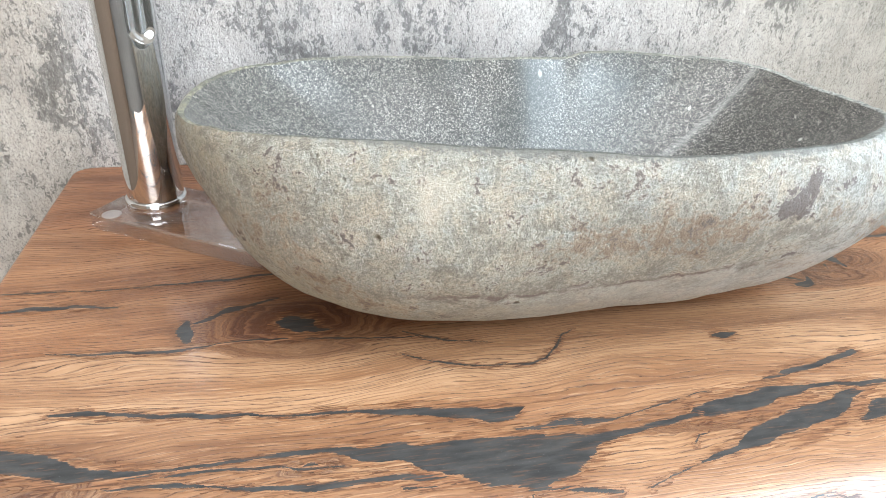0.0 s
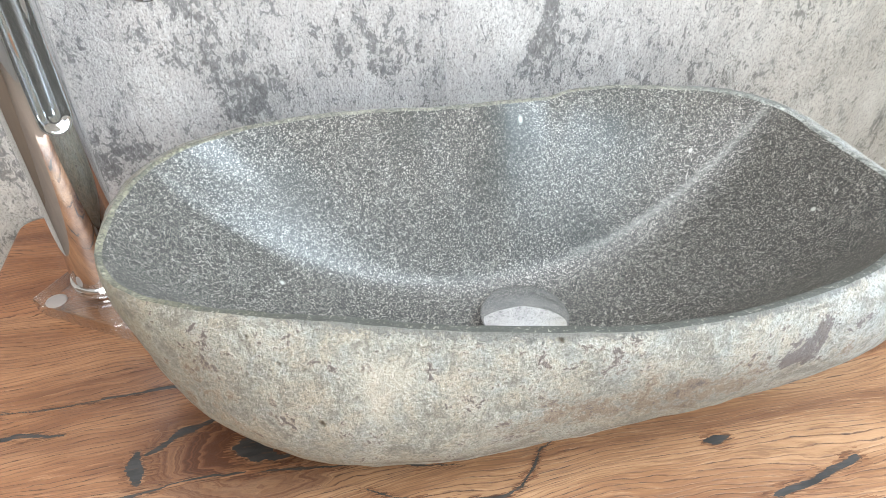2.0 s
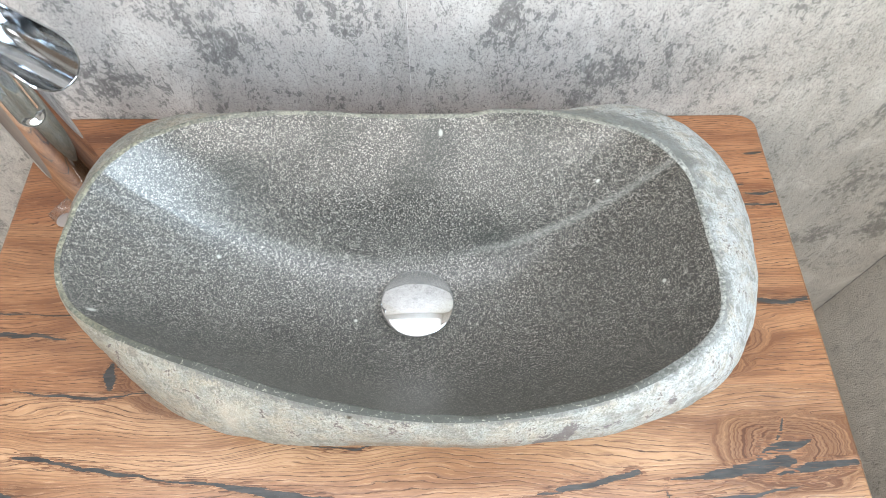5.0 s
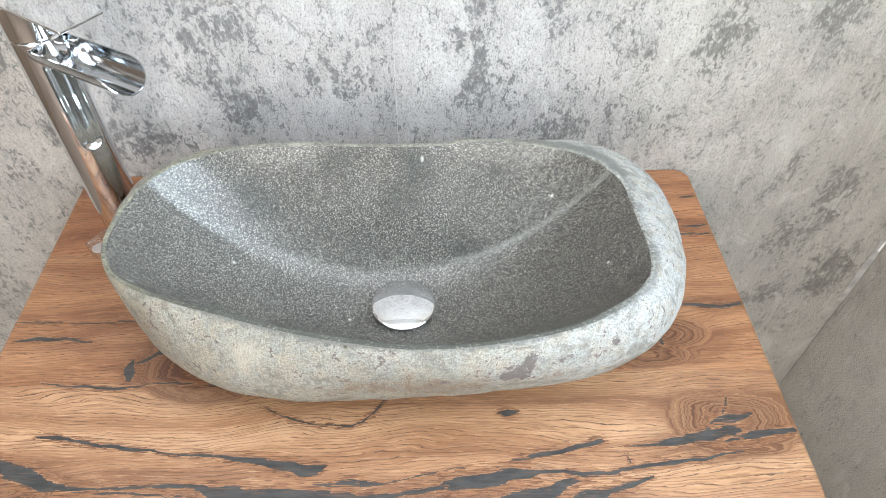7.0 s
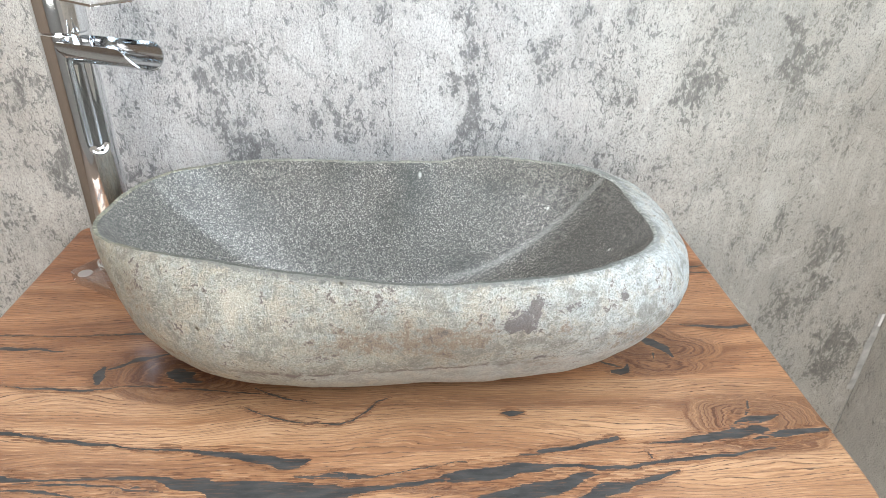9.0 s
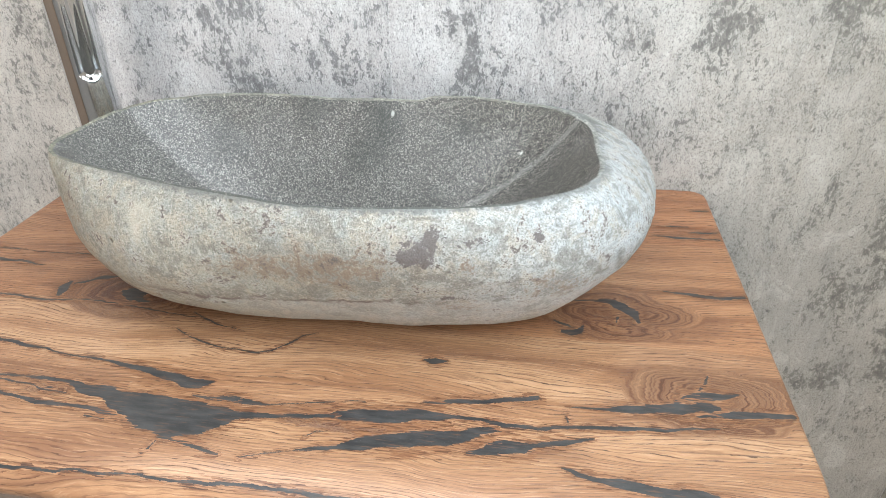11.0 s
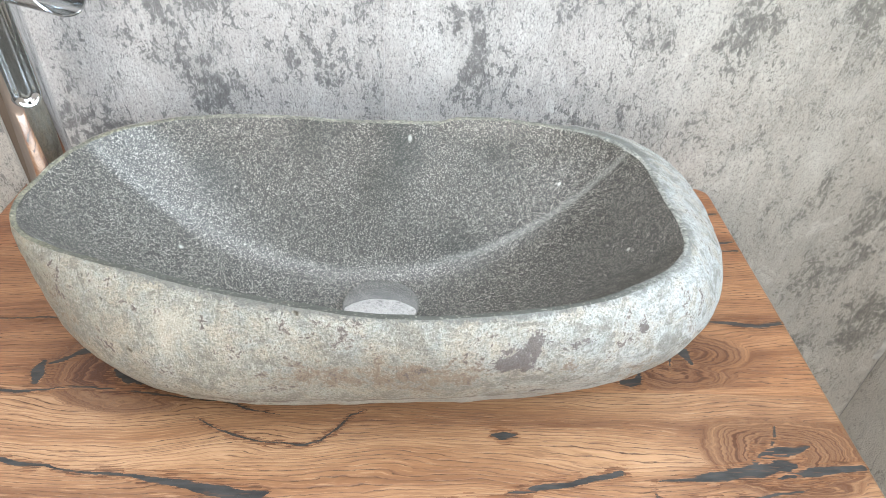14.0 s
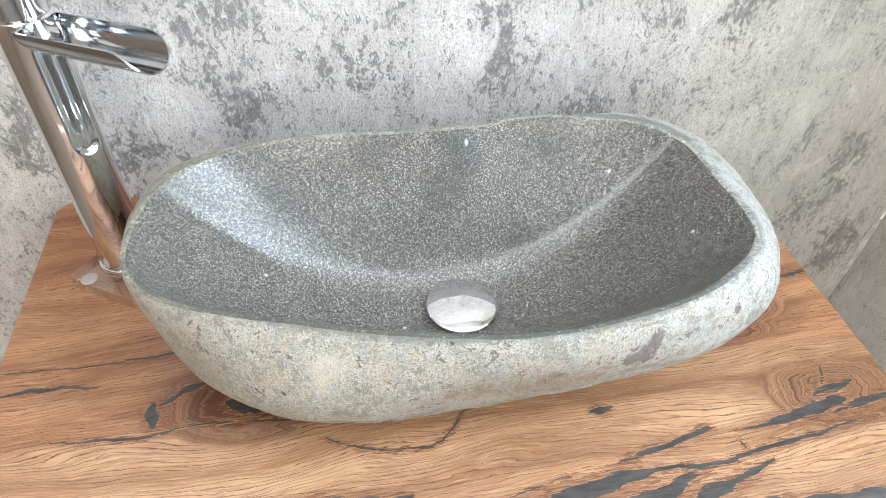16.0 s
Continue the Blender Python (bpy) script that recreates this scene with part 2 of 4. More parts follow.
def oak(name):
    """Oiled old oak: growth lines with rows of open pores, rings round the knots, brown stains by the faults, a front
    edge darkened for shade.
    """
    g = Net(name)
    c = g.co
    shade = g.node("ShaderNodeObjectInfo").outputs["Random"]
    x, y, z = g.xyz(c)
    slow = g.noise(g.vmath("MULTIPLY", c, (3.0, 8.0, 8.0)), 1.0, 2, 0.5, 0.2)
    mid = g.noise(g.vmath("MULTIPLY", c, (10.0, 34.0, 34.0)), 1.0, 4, 0.55, 0.3)
    tiny = g.noise(g.vmath("MULTIPLY", c, (45.0, 160.0, 160.0)), 1.0, 3, 0.55)
    sway = g.math("ADD", g.math("MULTIPLY", g.math("SUBTRACT", mid, 0.5), 0.0095), g.math("MULTIPLY", g.math("SUBTRACT", tiny, 0.5), 0.0010))
    lane = g.math("ADD", g.math("ADD", y, g.math("MULTIPLY", g.math("SUBTRACT", slow, 0.5), 0.075)), sway)
    near = 0.0
    for kx, ky, rx, ry in ((0.372, -0.408, 0.058, 0.034), (0.305, -0.296, 0.066, 0.034), (-0.205, -0.330, 0.062, 0.034), (-0.365, -0.468, 0.05, 0.026), (0.08, -0.478, 0.05, 0.011), (-0.197, -0.476, 0.016, 0.008)):
        off = g.vmath("SUBTRACT", c, (kx, ky, 0.85))
        off = g.vmath("ADD", off, g.vec(g.math("MULTIPLY", g.math("SUBTRACT", tiny, 0.5), 0.010), g.math("MULTIPLY", g.math("SUBTRACT", mid, 0.5), 0.050), 0.0))
        d = g.vmath("LENGTH", g.vmath("MULTIPLY", off, (1 / rx, 1 / ry, 0)))
        w = g.span(d, 0.25, 1.3, 1.0, 0.0)
        lane = g.math("ADD", g.math("MULTIPLY", lane, g.math("SUBTRACT", 1.0, w)), g.math("MULTIPLY", g.math("ADD", g.math("MULTIPLY", d, ry), sway), w))
        near = g.math("ADD", near, g.span(d, 0.4, 1.9, 1.0, 0.0))
    lines = g.math("ADD", g.math("MULTIPLY", lane, 270.0), g.math("MULTIPLY", mid, 1.6))
    saw = g.math("FRACT", lines)
    early = g.span(saw, 0.05, 0.27, 1.0, 0.0)
    early = g.math("MULTIPLY", early, g.span(saw, 0.0, 0.03))
    strength = g.noise(g.vec(g.math("MULTIPLY", x, 4.0), g.math("MULTIPLY", lane, 70.0), 0.0), 1.0, 2, 0.5)
    wide = g.noise(g.vec(g.math("MULTIPLY", x, 2.2), g.math("MULTIPLY", lane, 38.0), g.math("MULTIPLY", z, 20.0)), 1.0, 3, 0.55)
    pores = g.noise(g.vec(g.math("MULTIPLY", x, 85.0), g.math("MULTIPLY", lane, 620.0), g.math("MULTIPLY", z, 90.0)), 1.0, 2, 0.5)
    silk = g.noise(g.vec(g.math("MULTIPLY", x, 34.0), g.math("MULTIPLY", lane, 640.0), z), 1.0, 4, 0.68)
    tone = g.noise(g.vec(g.math("MULTIPLY", x, 3.0), g.math("MULTIPLY", lane, 17.0), 0.3), 1.0, 4, 0.6, 0.3)
    wide = g.math("ADD", wide, g.math("MULTIPLY", g.math("SUBTRACT", tone, 0.5), 0.5))
    base = g.ramp(wide, [(0.27, (0.150, 0.062, 0.028)), (0.41, (0.305, 0.152, 0.074)), (0.56, (0.405, 0.224, 0.116)), (0.76, (0.51, 0.308, 0.172))])
    lineness = g.math("MULTIPLY", early, g.span(strength, 0.34, 0.62, 0.5, 0.97))
    base = g.mix(lineness, base, (0.095, 0.038, 0.018))
    dash = g.math("MULTIPLY", g.math("MULTIPLY", g.span(pores, 0.50, 0.55), g.span(early, 0.2, 0.6)), g.span(strength, 0.36, 0.52))
    base = g.mix(g.math("MULTIPLY", dash, 0.92), base, (0.045, 0.022, 0.014))
    base = g.mix(g.span(silk, 0.36, 0.52, 0.68, 0.0), base, (0.19, 0.093, 0.05))
    base = g.mix(g.span(silk, 0.53, 0.70, 0.0, 0.5), base, (0.63, 0.405, 0.245))
    rings = g.math("MULTIPLY", g.span(wide, 0.40, 0.55, 1.0, 0.5), g.span(strength, 0.3, 0.6, 0.6, 1.0))
    # front patches near y -0.55: brown tone plus shade put into the colour
    # the long one at y -0.345 darkens the plank joint below the basin
    stain_and_shade = g.patch(c, [(-0.09, -0.495, 0.85, 0.12, 0.036, 1, 0.9), (0.13, -0.478, 0.85, 0.13, 0.028, 1, 0.9), (0.22, -0.482, 0.85, 0.07, 0.02, 1, 0.9), (-0.37, -0.455, 0.85, 0.09, 0.03, 1, 0.8), (0.31, -0.43, 0.85, 0.10, 0.02, 1, 0.8), (-0.24, -0.315, 0.85, 0.08, 0.04, 1, 0.6), (0.29, -0.30, 0.85, 0.08, 0.05, 1, 0.6), (-0.12, -0.548, 0.84, 0.26, 0.035, 1, 0.8), (0.14, -0.55, 0.84, 0.22, 0.025, 1, 0.7), (-0.30, -0.50, 0.85, 0.16, 0.03, 1, 0.6), (0.02, -0.345, 0.85, 0.3, 0.022, 1, 0.5), (0.36, -0.445, 0.85, 0.09, 0.025, 1, 0.8), (-0.36, -0.30, 0.85, 0.1, 0.03, 1, 0.6), (0.36, -0.412, 0.85, 0.06, 0.04, 1, 0.9), (0.30, -0.30, 0.85, 0.06, 0.045, 1, 0.9), (-0.20, -0.335, 0.85, 0.06, 0.03, 1, 0.9), (-0.33, -0.255, 0.85, 0.10, 0.03, 1, 0.8), (-0.40, -0.20, 0.85, 0.07, 0.035, 1, 0.7), (-0.36, -0.10, 0.85, 0.10, 0.03, 1, 0.6), (0.39, -0.13, 0.85, 0.08, 0.04, 1, 0.6), (0.40, -0.25, 0.85, 0.08, 0.03, 1, 0.6), (0.10, -0.452, 0.85, 0.16, 0.03, 1, 0.5)])
    stain_and_shade = g.math("MULTIPLY", g.math("MINIMUM", stain_and_shade, 1.0), g.span(g.math("ADD", strength, g.math("MULTIPLY", wide, -0.4)), 0.15, 0.45))
    base = g.mix(g.math("MULTIPLY", stain_and_shade, 0.88), base, (0.120, 0.046, 0.022))
    back = g.span(y, -0.1521, -0.1519)
    middle = g.span(y, -0.3451, -0.3449)
    base = g.mix(g.math("MULTIPLY", back, 0.9), base, (0.80, 0.60, 0.50), "MULTIPLY")
    base = g.mix(g.math("MULTIPLY", g.math("SUBTRACT", middle, back), 0.9), base, (0.88, 0.76, 0.68), "MULTIPLY")
    base = g.mix(g.math("ADD", 0.12, g.math("MULTIPLY", shade, 0.05)), base, (0.27, 0.125, 0.06))
    base = g.mix(g.math("MULTIPLY", g.math("MULTIPLY", near, 1.2), rings, clamp=True), base, (0.100, 0.036, 0.017))
    g.bump(g.math("SUBTRACT", g.math("MULTIPLY", silk, 0.25), g.math("ADD", g.math("MULTIPLY", dash, 1.2), g.math("MULTIPLY", lineness, 0.4))), 0.5, 0.0008)
    rough = g.math("ADD", g.span(mid, 0.3, 0.7, 0.29, 0.38), g.math("MULTIPLY", dash, 0.3))
    return g.done(base, rough, 0.0, **{"Coat Weight": 0.35, "Coat Roughness": 0.16})


wood = oak("oiled_old_oak")


def resin():
    g = Net("black_resin")
    n = g.noise(g.vmath("MULTIPLY", g.co, (40, 160, 40)), 1.0, 4, 0.6)
    dust = g.span(g.noise(g.co, 900, 2, 0.5), 0.66, 0.76)
    c = g.mix(g.span(n, 0.3, 0.7), (0.026, 0.026, 0.0265), (0.058, 0.057, 0.055))
    c = g.mix(g.math("MULTIPLY", dust, 0.25), c, (0.2, 0.2, 0.2))
    fibre = g.noise(g.vmath("MULTIPLY", g.co, (45, 620, 45)), 1.0, 3, 0.6)
    c = g.mix(g.span(fibre, 0.56, 0.68, 0.0, 0.7), c, (0.13, 0.068, 0.04))
    g.bump(g.math("ADD", n, fibre), 0.2, 0.0004)
    return g.done(c, 0.36)


resin_mat = resin()


def stained():
    g = Net("stained_oak_fibre")
    n = g.noise(g.vmath("MULTIPLY", g.co, (45, 700, 45)), 1.0, 3, 0.6)
    return g.done(g.mix(g.span(n, 0.38, 0.60), (0.065, 0.030, 0.018), (0.34, 0.18, 0.095)), 0.42)


stain_mat = stained()


def tinged():
    g = Net("tinged_oak_fibre")
    n = g.noise(g.vmath("MULTIPLY", g.co, (40, 640, 40)), 1.0, 4, 0.65)
    g.bump(n, 0.3, 0.0005)
    return g.done(g.mix(g.span(n, 0.34, 0.62), (0.095, 0.038, 0.019), (0.29, 0.135, 0.063)), 0.38, 0.0, **{"Coat Weight": 0.25, "Coat Roughness": 0.22})


tinge_mat = tinged()


def river_stone():
    """The basin's outside: weathered beige grey river stone, mottled in small grains, with pits and dark stains."""
    g = Net("river_stone")
    c = g.co
    x, y, z = g.xyz(c)
    big = g.noise(c, 11, 4, 0.6, 0.4)
    mid = g.noise(c, 46, 6, 0.68, 0.6)
    mott = g.noise(c, 240, 5, 0.74, 0.7)
    grain = g.noise(c, 620, 4, 0.72, 0.3)
    hue = g.noise(g.vmath("ADD", c, (3, 7, 1)), 62, 5, 0.68, 0.5)
    streak = g.noise(g.vmath("MULTIPLY", c, (60, 60, 210)), 1.0, 5, 0.7, 1.2)
    # right end paler and bluer: light from that side put into the colour
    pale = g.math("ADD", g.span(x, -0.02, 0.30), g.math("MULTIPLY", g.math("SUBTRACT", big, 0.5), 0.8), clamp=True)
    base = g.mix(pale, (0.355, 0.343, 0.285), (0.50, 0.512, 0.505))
    base = g.mix(g.span(hue, 0.46, 0.64, 0.0, 0.65), base, (0.44, 0.37, 0.275))
    base = g.mix(g.span(hue, 0.34, 0.48, 0.55, 0.0), base, (0.315, 0.34, 0.335))
    base = g.mix(g.span(mid, 0.39, 0.52, 0.72, 0.0), base, (0.20, 0.188, 0.155))
    base = g.mix(g.span(mid, 0.53, 0.64, 0.0, 0.45), base, (0.60, 0.595, 0.545))
    base = g.mix(g.span(streak, 0.37, 0.47, 0.34, 0.0), base, (0.21, 0.20, 0.172))
    base = g.mix(g.span(mott, 0.40, 0.50, 0.42, 0.0), base, (0.17, 0.162, 0.138))
    base = g.mix(g.span(mott, 0.53, 0.64, 0.0, 0.4), base, (0.66, 0.645, 0.59))
    base = g.mix(g.span(grain, 0.37, 0.49, 0.68, 0.0), base, (0.13, 0.122, 0.10))
    base = g.mix(g.span(grain, 0.56, 0.7, 0.0, 0.42), base, (0.74, 0.73, 0.69))
    moss = g.patch(c, [(-0.24, -0.30, 0.99, 0.08, 0.1, 0.05, 0.9), (-0.20, -0.36, 0.90, 0.10, 0.1, 0.05, 0.7), (-0.05, -0.40, 0.89, 0.10, 0.1, 0.03, 0.5)])
    base = g.mix(g.math("MULTIPLY", g.math("MINIMUM", moss, 1.0), g.span(mid, 0.40, 0.6, 0.1, 0.6)), base, (0.33, 0.31, 0.215))
    brown = g.patch(c, [(0.055, -0.41, 0.964, 0.095, 0.09, 0.040, 1.0), (-0.02, -0.405, 0.962, 0.05, 0.09, 0.03, 0.6), (0.165, -0.40, 0.972, 0.03, 0.08, 0.015, 0.8), (-0.13, -0.40, 0.89, 0.05, 0.06, 0.025, 0.5), (-0.21, -0.36, 0.955, 0.06, 0.09, 0.045, 0.6), (-0.17, -0.38, 0.915, 0.06, 0.07, 0.03, 0.65), (0.235, -0.38, 0.945, 0.045, 0.08, 0.03, 0.8), (0.15, -0.39, 0.92, 0.05, 0.08, 0.02, 0.6)])
    base = g.mix(g.span(g.math("ADD", g.math("MULTIPLY", brown, 0.5), g.math("ADD", g.math("MULTIPLY", g.math("SUBTRACT", mid, 0.5), 2.2), g.math("MULTIPLY", g.math("SUBTRACT", mott, 0.5), 2.2))), 0.18, 0.50, 0.0, 0.85), base, (0.215, 0.155, 0.105))
    plum = g.patch(c, [(0.126, -0.43, 0.981, 0.022, 0.08, 0.028, 0.9), (0.138, -0.43, 0.995, 0.016, 0.08, 0.022, 0.8), (0.165, -0.43, 0.994, 0.024, 0.08, 0.013, 0.75), (-0.10, -0.38, 0.890, 0.03, 0.09, 0.012, 0.7), (0.25, -0.37, 0.965, 0.014, 0.08, 0.012, 0.7), (0.218, -0.40, 0.992, 0.007, 0.05, 0.006, 0.8), (0.116, -0.428, 0.982, 0.012, 0.05, 0.014, 0.5), (0.20, -0.40, 0.955, 0.016, 0.06, 0.006, 0.8), (0.15, -0.41, 0.935, 0.02, 0.06, 0.005, 0.8)])
    base = g.mix(g.span(g.math("ADD", g.math("MULTIPLY", plum, 0.60), g.math("ADD", g.math("MULTIPLY", g.math("SUBTRACT", mid, 0.5), 2.4), g.math("MULTIPLY", g.math("SUBTRACT", mott, 0.5), 2.2))), 0.38, 0.45, 0.0, 0.88), base, (0.125, 0.106, 0.102))
    # a wavy dark vein low on the front, with paler stone below it
    level = g.math("SUBTRACT", z, g.math("ADD", 0.921, g.math("ADD", g.math("MULTIPLY", g.math("SUBTRACT", mid, 0.5), 0.03), g.math("MULTIPLY", x, 0.05))))
    vein = g.math("MULTIPLY", g.span(g.math("ABSOLUTE", level), 0.0006, 0.0042, 1.0, 0.0), g.span(g.math("ABSOLUTE", g.math("SUBTRACT", x, 0.0)), 0.10, 0.16, 1.0, 0.0))
    base = g.mix(g.math("MULTIPLY", vein, g.span(hue, 0.40, 0.56, 0.15, 0.95)), base, (0.15, 0.115, 0.10))
    below = g.math("MULTIPLY", g.span(level, -0.002, 0.0, 1.0, 0.0), g.span(x, -0.12, 0.0))
    base = g.mix(g.math("MULTIPLY", below, 0.18), base, (0.66, 0.675, 0.665))
    light = g.patch(c, [(-0.112, -0.405, 0.992, 0.028, 0.08, 0.020, 1.0), (-0.118, -0.405, 0.975, 0.013, 0.08, 0.022, 0.8)])
    base = g.mix(g.span(light, 0.2, 0.9, 0.0, 0.4), base, (0.56, 0.50, 0.40))
    # ground grains along the rim
    brink = g.math("SUBTRACT", z, g.math("SUBTRACT", 1.0105, g.math("MULTIPLY", g.math("ADD", y, 0.27), 0.03)))
    brink = g.span(g.math("ADD", brink, g.math("MULTIPLY", g.math("SUBTRACT", mott, 0.5), 0.022)), -0.001, 0.002)
    base = g.mix(g.math("MULTIPLY", brink, 0.75), base, (0.13, 0.135, 0.125))
    pits = g.math("MULTIPLY", g.span(g.voronoi(c, 52), 0.0, 0.16, 1.0, 0.0), g.span(g.noise(c, 31, 2), 0.57, 0.62))
    base = g.mix(g.math("MULTIPLY", pits, 0.75), base, (0.10, 0.08, 0.055))
    g.bump(g.math("SUBTRACT", g.math("ADD", g.math("ADD", mott, g.math("MULTIPLY", grain, 0.5)), g.math("MULTIPLY", mid, 1.6)), g.math("MULTIPLY", pits, 2.0)), 0.95, 0.0021)
    return g.done(base, 0.6)


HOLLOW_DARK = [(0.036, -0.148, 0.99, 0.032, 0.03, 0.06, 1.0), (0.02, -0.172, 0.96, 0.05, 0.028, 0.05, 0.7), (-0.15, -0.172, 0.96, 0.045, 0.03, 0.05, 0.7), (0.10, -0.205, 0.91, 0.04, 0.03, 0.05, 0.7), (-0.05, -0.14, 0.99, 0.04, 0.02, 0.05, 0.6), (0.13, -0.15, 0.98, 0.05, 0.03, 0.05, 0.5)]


def ground_stone():
    """The hollow: ground andesite, dark grey green crowded with fine pale crystals, polished, a highlight painted along
    the crease.
    """
    g = Net("ground_stone")
    c = g.co
    x, y, z = g.xyz(c)
    cloud = g.noise(c, 12, 4, 0.55)
    smear = g.noise(g.vmath("MULTIPLY", c, (26, 9, 9)), 1.0, 4, 0.6, 0.5)
    grain = g.noise(c, 780, 3, 0.65, 0.6)
    fleck = g.noise(g.vmath("ADD", c, (2, 5, 3)), 600, 2, 0.62, 1.6)
    seldom = g.noise(g.vmath("ADD", c, (7, 1, 4)), 420, 2, 0.5, 1.0)
    base = g.mix(g.span(cloud, 0.3, 0.7), (0.050, 0.047, 0.042), (0.075, 0.070, 0.061))
    base = g.mix(g.span(x, 0.02, 0.2, 0.0, 0.5), base, (0.058, 0.052, 0.040))
    base = g.mix(g.span(grain, 0.44, 0.54, 0.9, 0.0), base, (0.014, 0.016, 0.014))
    base = g.mix(g.span(fleck, 0.54, 0.585, 0.0, 0.92), base, g.mix(g.span(grain, 0.4, 0.6), (0.188, 0.18, 0.162), (0.54, 0.515, 0.465)))
    base = g.mix(g.span(seldom, 0.67, 0.71, 0.0, 0.55), base, (0.52, 0.515, 0.47))
    spot = g.math("MULTIPLY", g.span(g.voronoi(c, 30), 0.0, 0.075, 1.0, 0.0), g.span(g.noise(c, 17, 1), 0.56, 0.59))
    base = g.mix(g.math("MULTIPLY", spot, 0.7), base, (0.58, 0.58, 0.53))
    dot = g.patch(c, [(0.046, -0.143, 0.99, 0.003, 0.0028, 1, 1.6), (0.195, -0.182, 0.99, 0.0024, 0.002, 1, 1.5), (0.237, -0.291, 0.99, 0.002, 0.0028, 1, 1.5), (-0.04, -0.283, 0.88, 0.003, 0.003, 1, 1.2), (-0.17, -0.234, 0.92, 0.003, 0.003, 1, 1.0), (-0.236, -0.322, 1.0, 0.004, 0.003, 1, 1.2)])
    base = g.mix(g.math("MINIMUM", dot, 0.9), base, (0.55, 0.55, 0.50))
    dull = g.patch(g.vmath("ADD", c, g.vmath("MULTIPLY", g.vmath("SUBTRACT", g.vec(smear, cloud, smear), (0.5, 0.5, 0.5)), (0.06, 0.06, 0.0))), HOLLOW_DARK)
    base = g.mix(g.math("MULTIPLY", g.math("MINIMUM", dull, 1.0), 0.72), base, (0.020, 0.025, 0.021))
    # highlight along the crease where the two ground faces meet, put into the colour
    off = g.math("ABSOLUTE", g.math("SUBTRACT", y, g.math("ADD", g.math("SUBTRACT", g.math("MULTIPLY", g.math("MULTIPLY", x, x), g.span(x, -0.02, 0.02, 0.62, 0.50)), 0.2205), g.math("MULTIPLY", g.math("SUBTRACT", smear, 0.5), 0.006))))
    crease_sheen = g.math("MULTIPLY", g.span(off, 0.0, 0.0055, 1.0, 0.0), g.math("MULTIPLY", g.span(fleck, 0.34, 0.6, 0.35, 1.0), g.span(x, 0.02, 0.14, 0.25, 1.0)))
    base = g.mix(g.math("MULTIPLY", crease_sheen, 0.34), base, (0.42, 0.42, 0.39))
    g.bump(g.math("ADD", grain, fleck), 0.06, 0.0003)
    rough = g.math("ADD", g.span(fleck, 0.35, 0.65, 0.33, 0.43), g.math("MULTIPLY", crease_sheen, 0.1))
    return g.done(base, rough, 0.0, **{"IOR": 1.55, "Coat Weight": 0.18, "Coat Roughness": 0.19})


def lip_stone():
    """The edge: broken grains, pale and yellowish, darker on the side towards the room."""
    g = Net("lip_stone")
    c = g.co
    x, y, z = g.xyz(c)
    mott = g.noise(c, 420, 4, 0.7, 0.5)
    wide = g.noise(c, 40, 4, 0.6)
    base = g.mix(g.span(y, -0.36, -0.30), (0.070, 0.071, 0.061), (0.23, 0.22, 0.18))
    base = g.mix(g.span(x, 0.17, 0.25, 0.0, 0.6), base, (0.40, 0.41, 0.39))
    base = g.mix(g.span(x, -0.14, -0.24, 0.0, 0.5), base, (0.24, 0.225, 0.14))
    base = g.mix(g.span(wide, 0.42, 0.56, 0.5, 0.0), base, (0.10, 0.10, 0.088))
    base = g.mix(g.span(mott, 0.42, 0.52, 0.75, 0.0), base, (0.07, 0.073, 0.062))
    base = g.mix(g.span(mott, 0.57, 0.66, 0.0, 0.5), base, (0.55, 0.53, 0.43))
    g.bump(mott, 0.8, 0.0015)
    return g.done(base, 0.6)


stone_out, stone_in, stone_lip = river_stone(), ground_stone(), lip_stone()


def chrome_metal():
    g = Net("chrome")
    n = g.noise(g.co, 60, 3)
    return g.done((0.79, 0.80, 0.81), g.span(n, 0.3, 0.7, 0.02, 0.045), 1.0)


chrome = chrome_metal()


def satin_chrome():
    g = Net("spout_chrome")
    n = g.noise(g.co, 60, 3)
    # darker and rougher than the column, to calm the spout's bright reflections
    return g.done((0.52, 0.535, 0.55), g.span(n, 0.3, 0.7, 0.10, 0.14), 1.0)


spout_chrome = satin_chrome()


def clear_acrylic(name, bent, least):
    """Clear acrylic: a share of the light is bent, the rest passes straight, with a mirrored sheen."""
    g = Net(name)
    mat = g.done((0.97, 0.98, 0.985), 0.02, 0.0, **{"Transmission Weight": 1.0, "IOR": 1.49})
    clear = g.node("ShaderNodeBsdfTransparent")
    clear.inputs[0].default_value = (0.99, 0.992, 0.992, 1)
    gloss = g.node("ShaderNodeBsdfGlossy")
    gloss.inputs["Roughness"].default_value = 0.03
    facing = g.node("ShaderNodeLayerWeight")
    facing.inputs["Blend"].default_value = 0.5
    sheen = g.math("ADD", least, g.math("MULTIPLY", g.math("POWER", facing.outputs["Facing"], 3.0), 0.7))
    sheet = g.node("ShaderNodeMixShader")
    both = g.node("ShaderNodeMixShader")
    both.inputs[0].default_value = bent
    g.t.links.new(sheen, sheet.inputs[0])
    g.t.links.new(clear.outputs[0], sheet.inputs[1])
    g.t.links.new(gloss.outputs[0], sheet.inputs[2])
    g.t.links.new(sheet.outputs[0], both.inputs[1])
    g.t.links.new(g.bsdf.outputs[0], both.inputs[2])
    g.t.links.new(both.outputs[0], g.t.nodes["Material Output"].inputs[0])
    return mat


acrylic, acrylic_edge = clear_acrylic("clear_acrylic", 0.04, 0.13), clear_acrylic("clear_acrylic_edge", 0.35, 0.62)


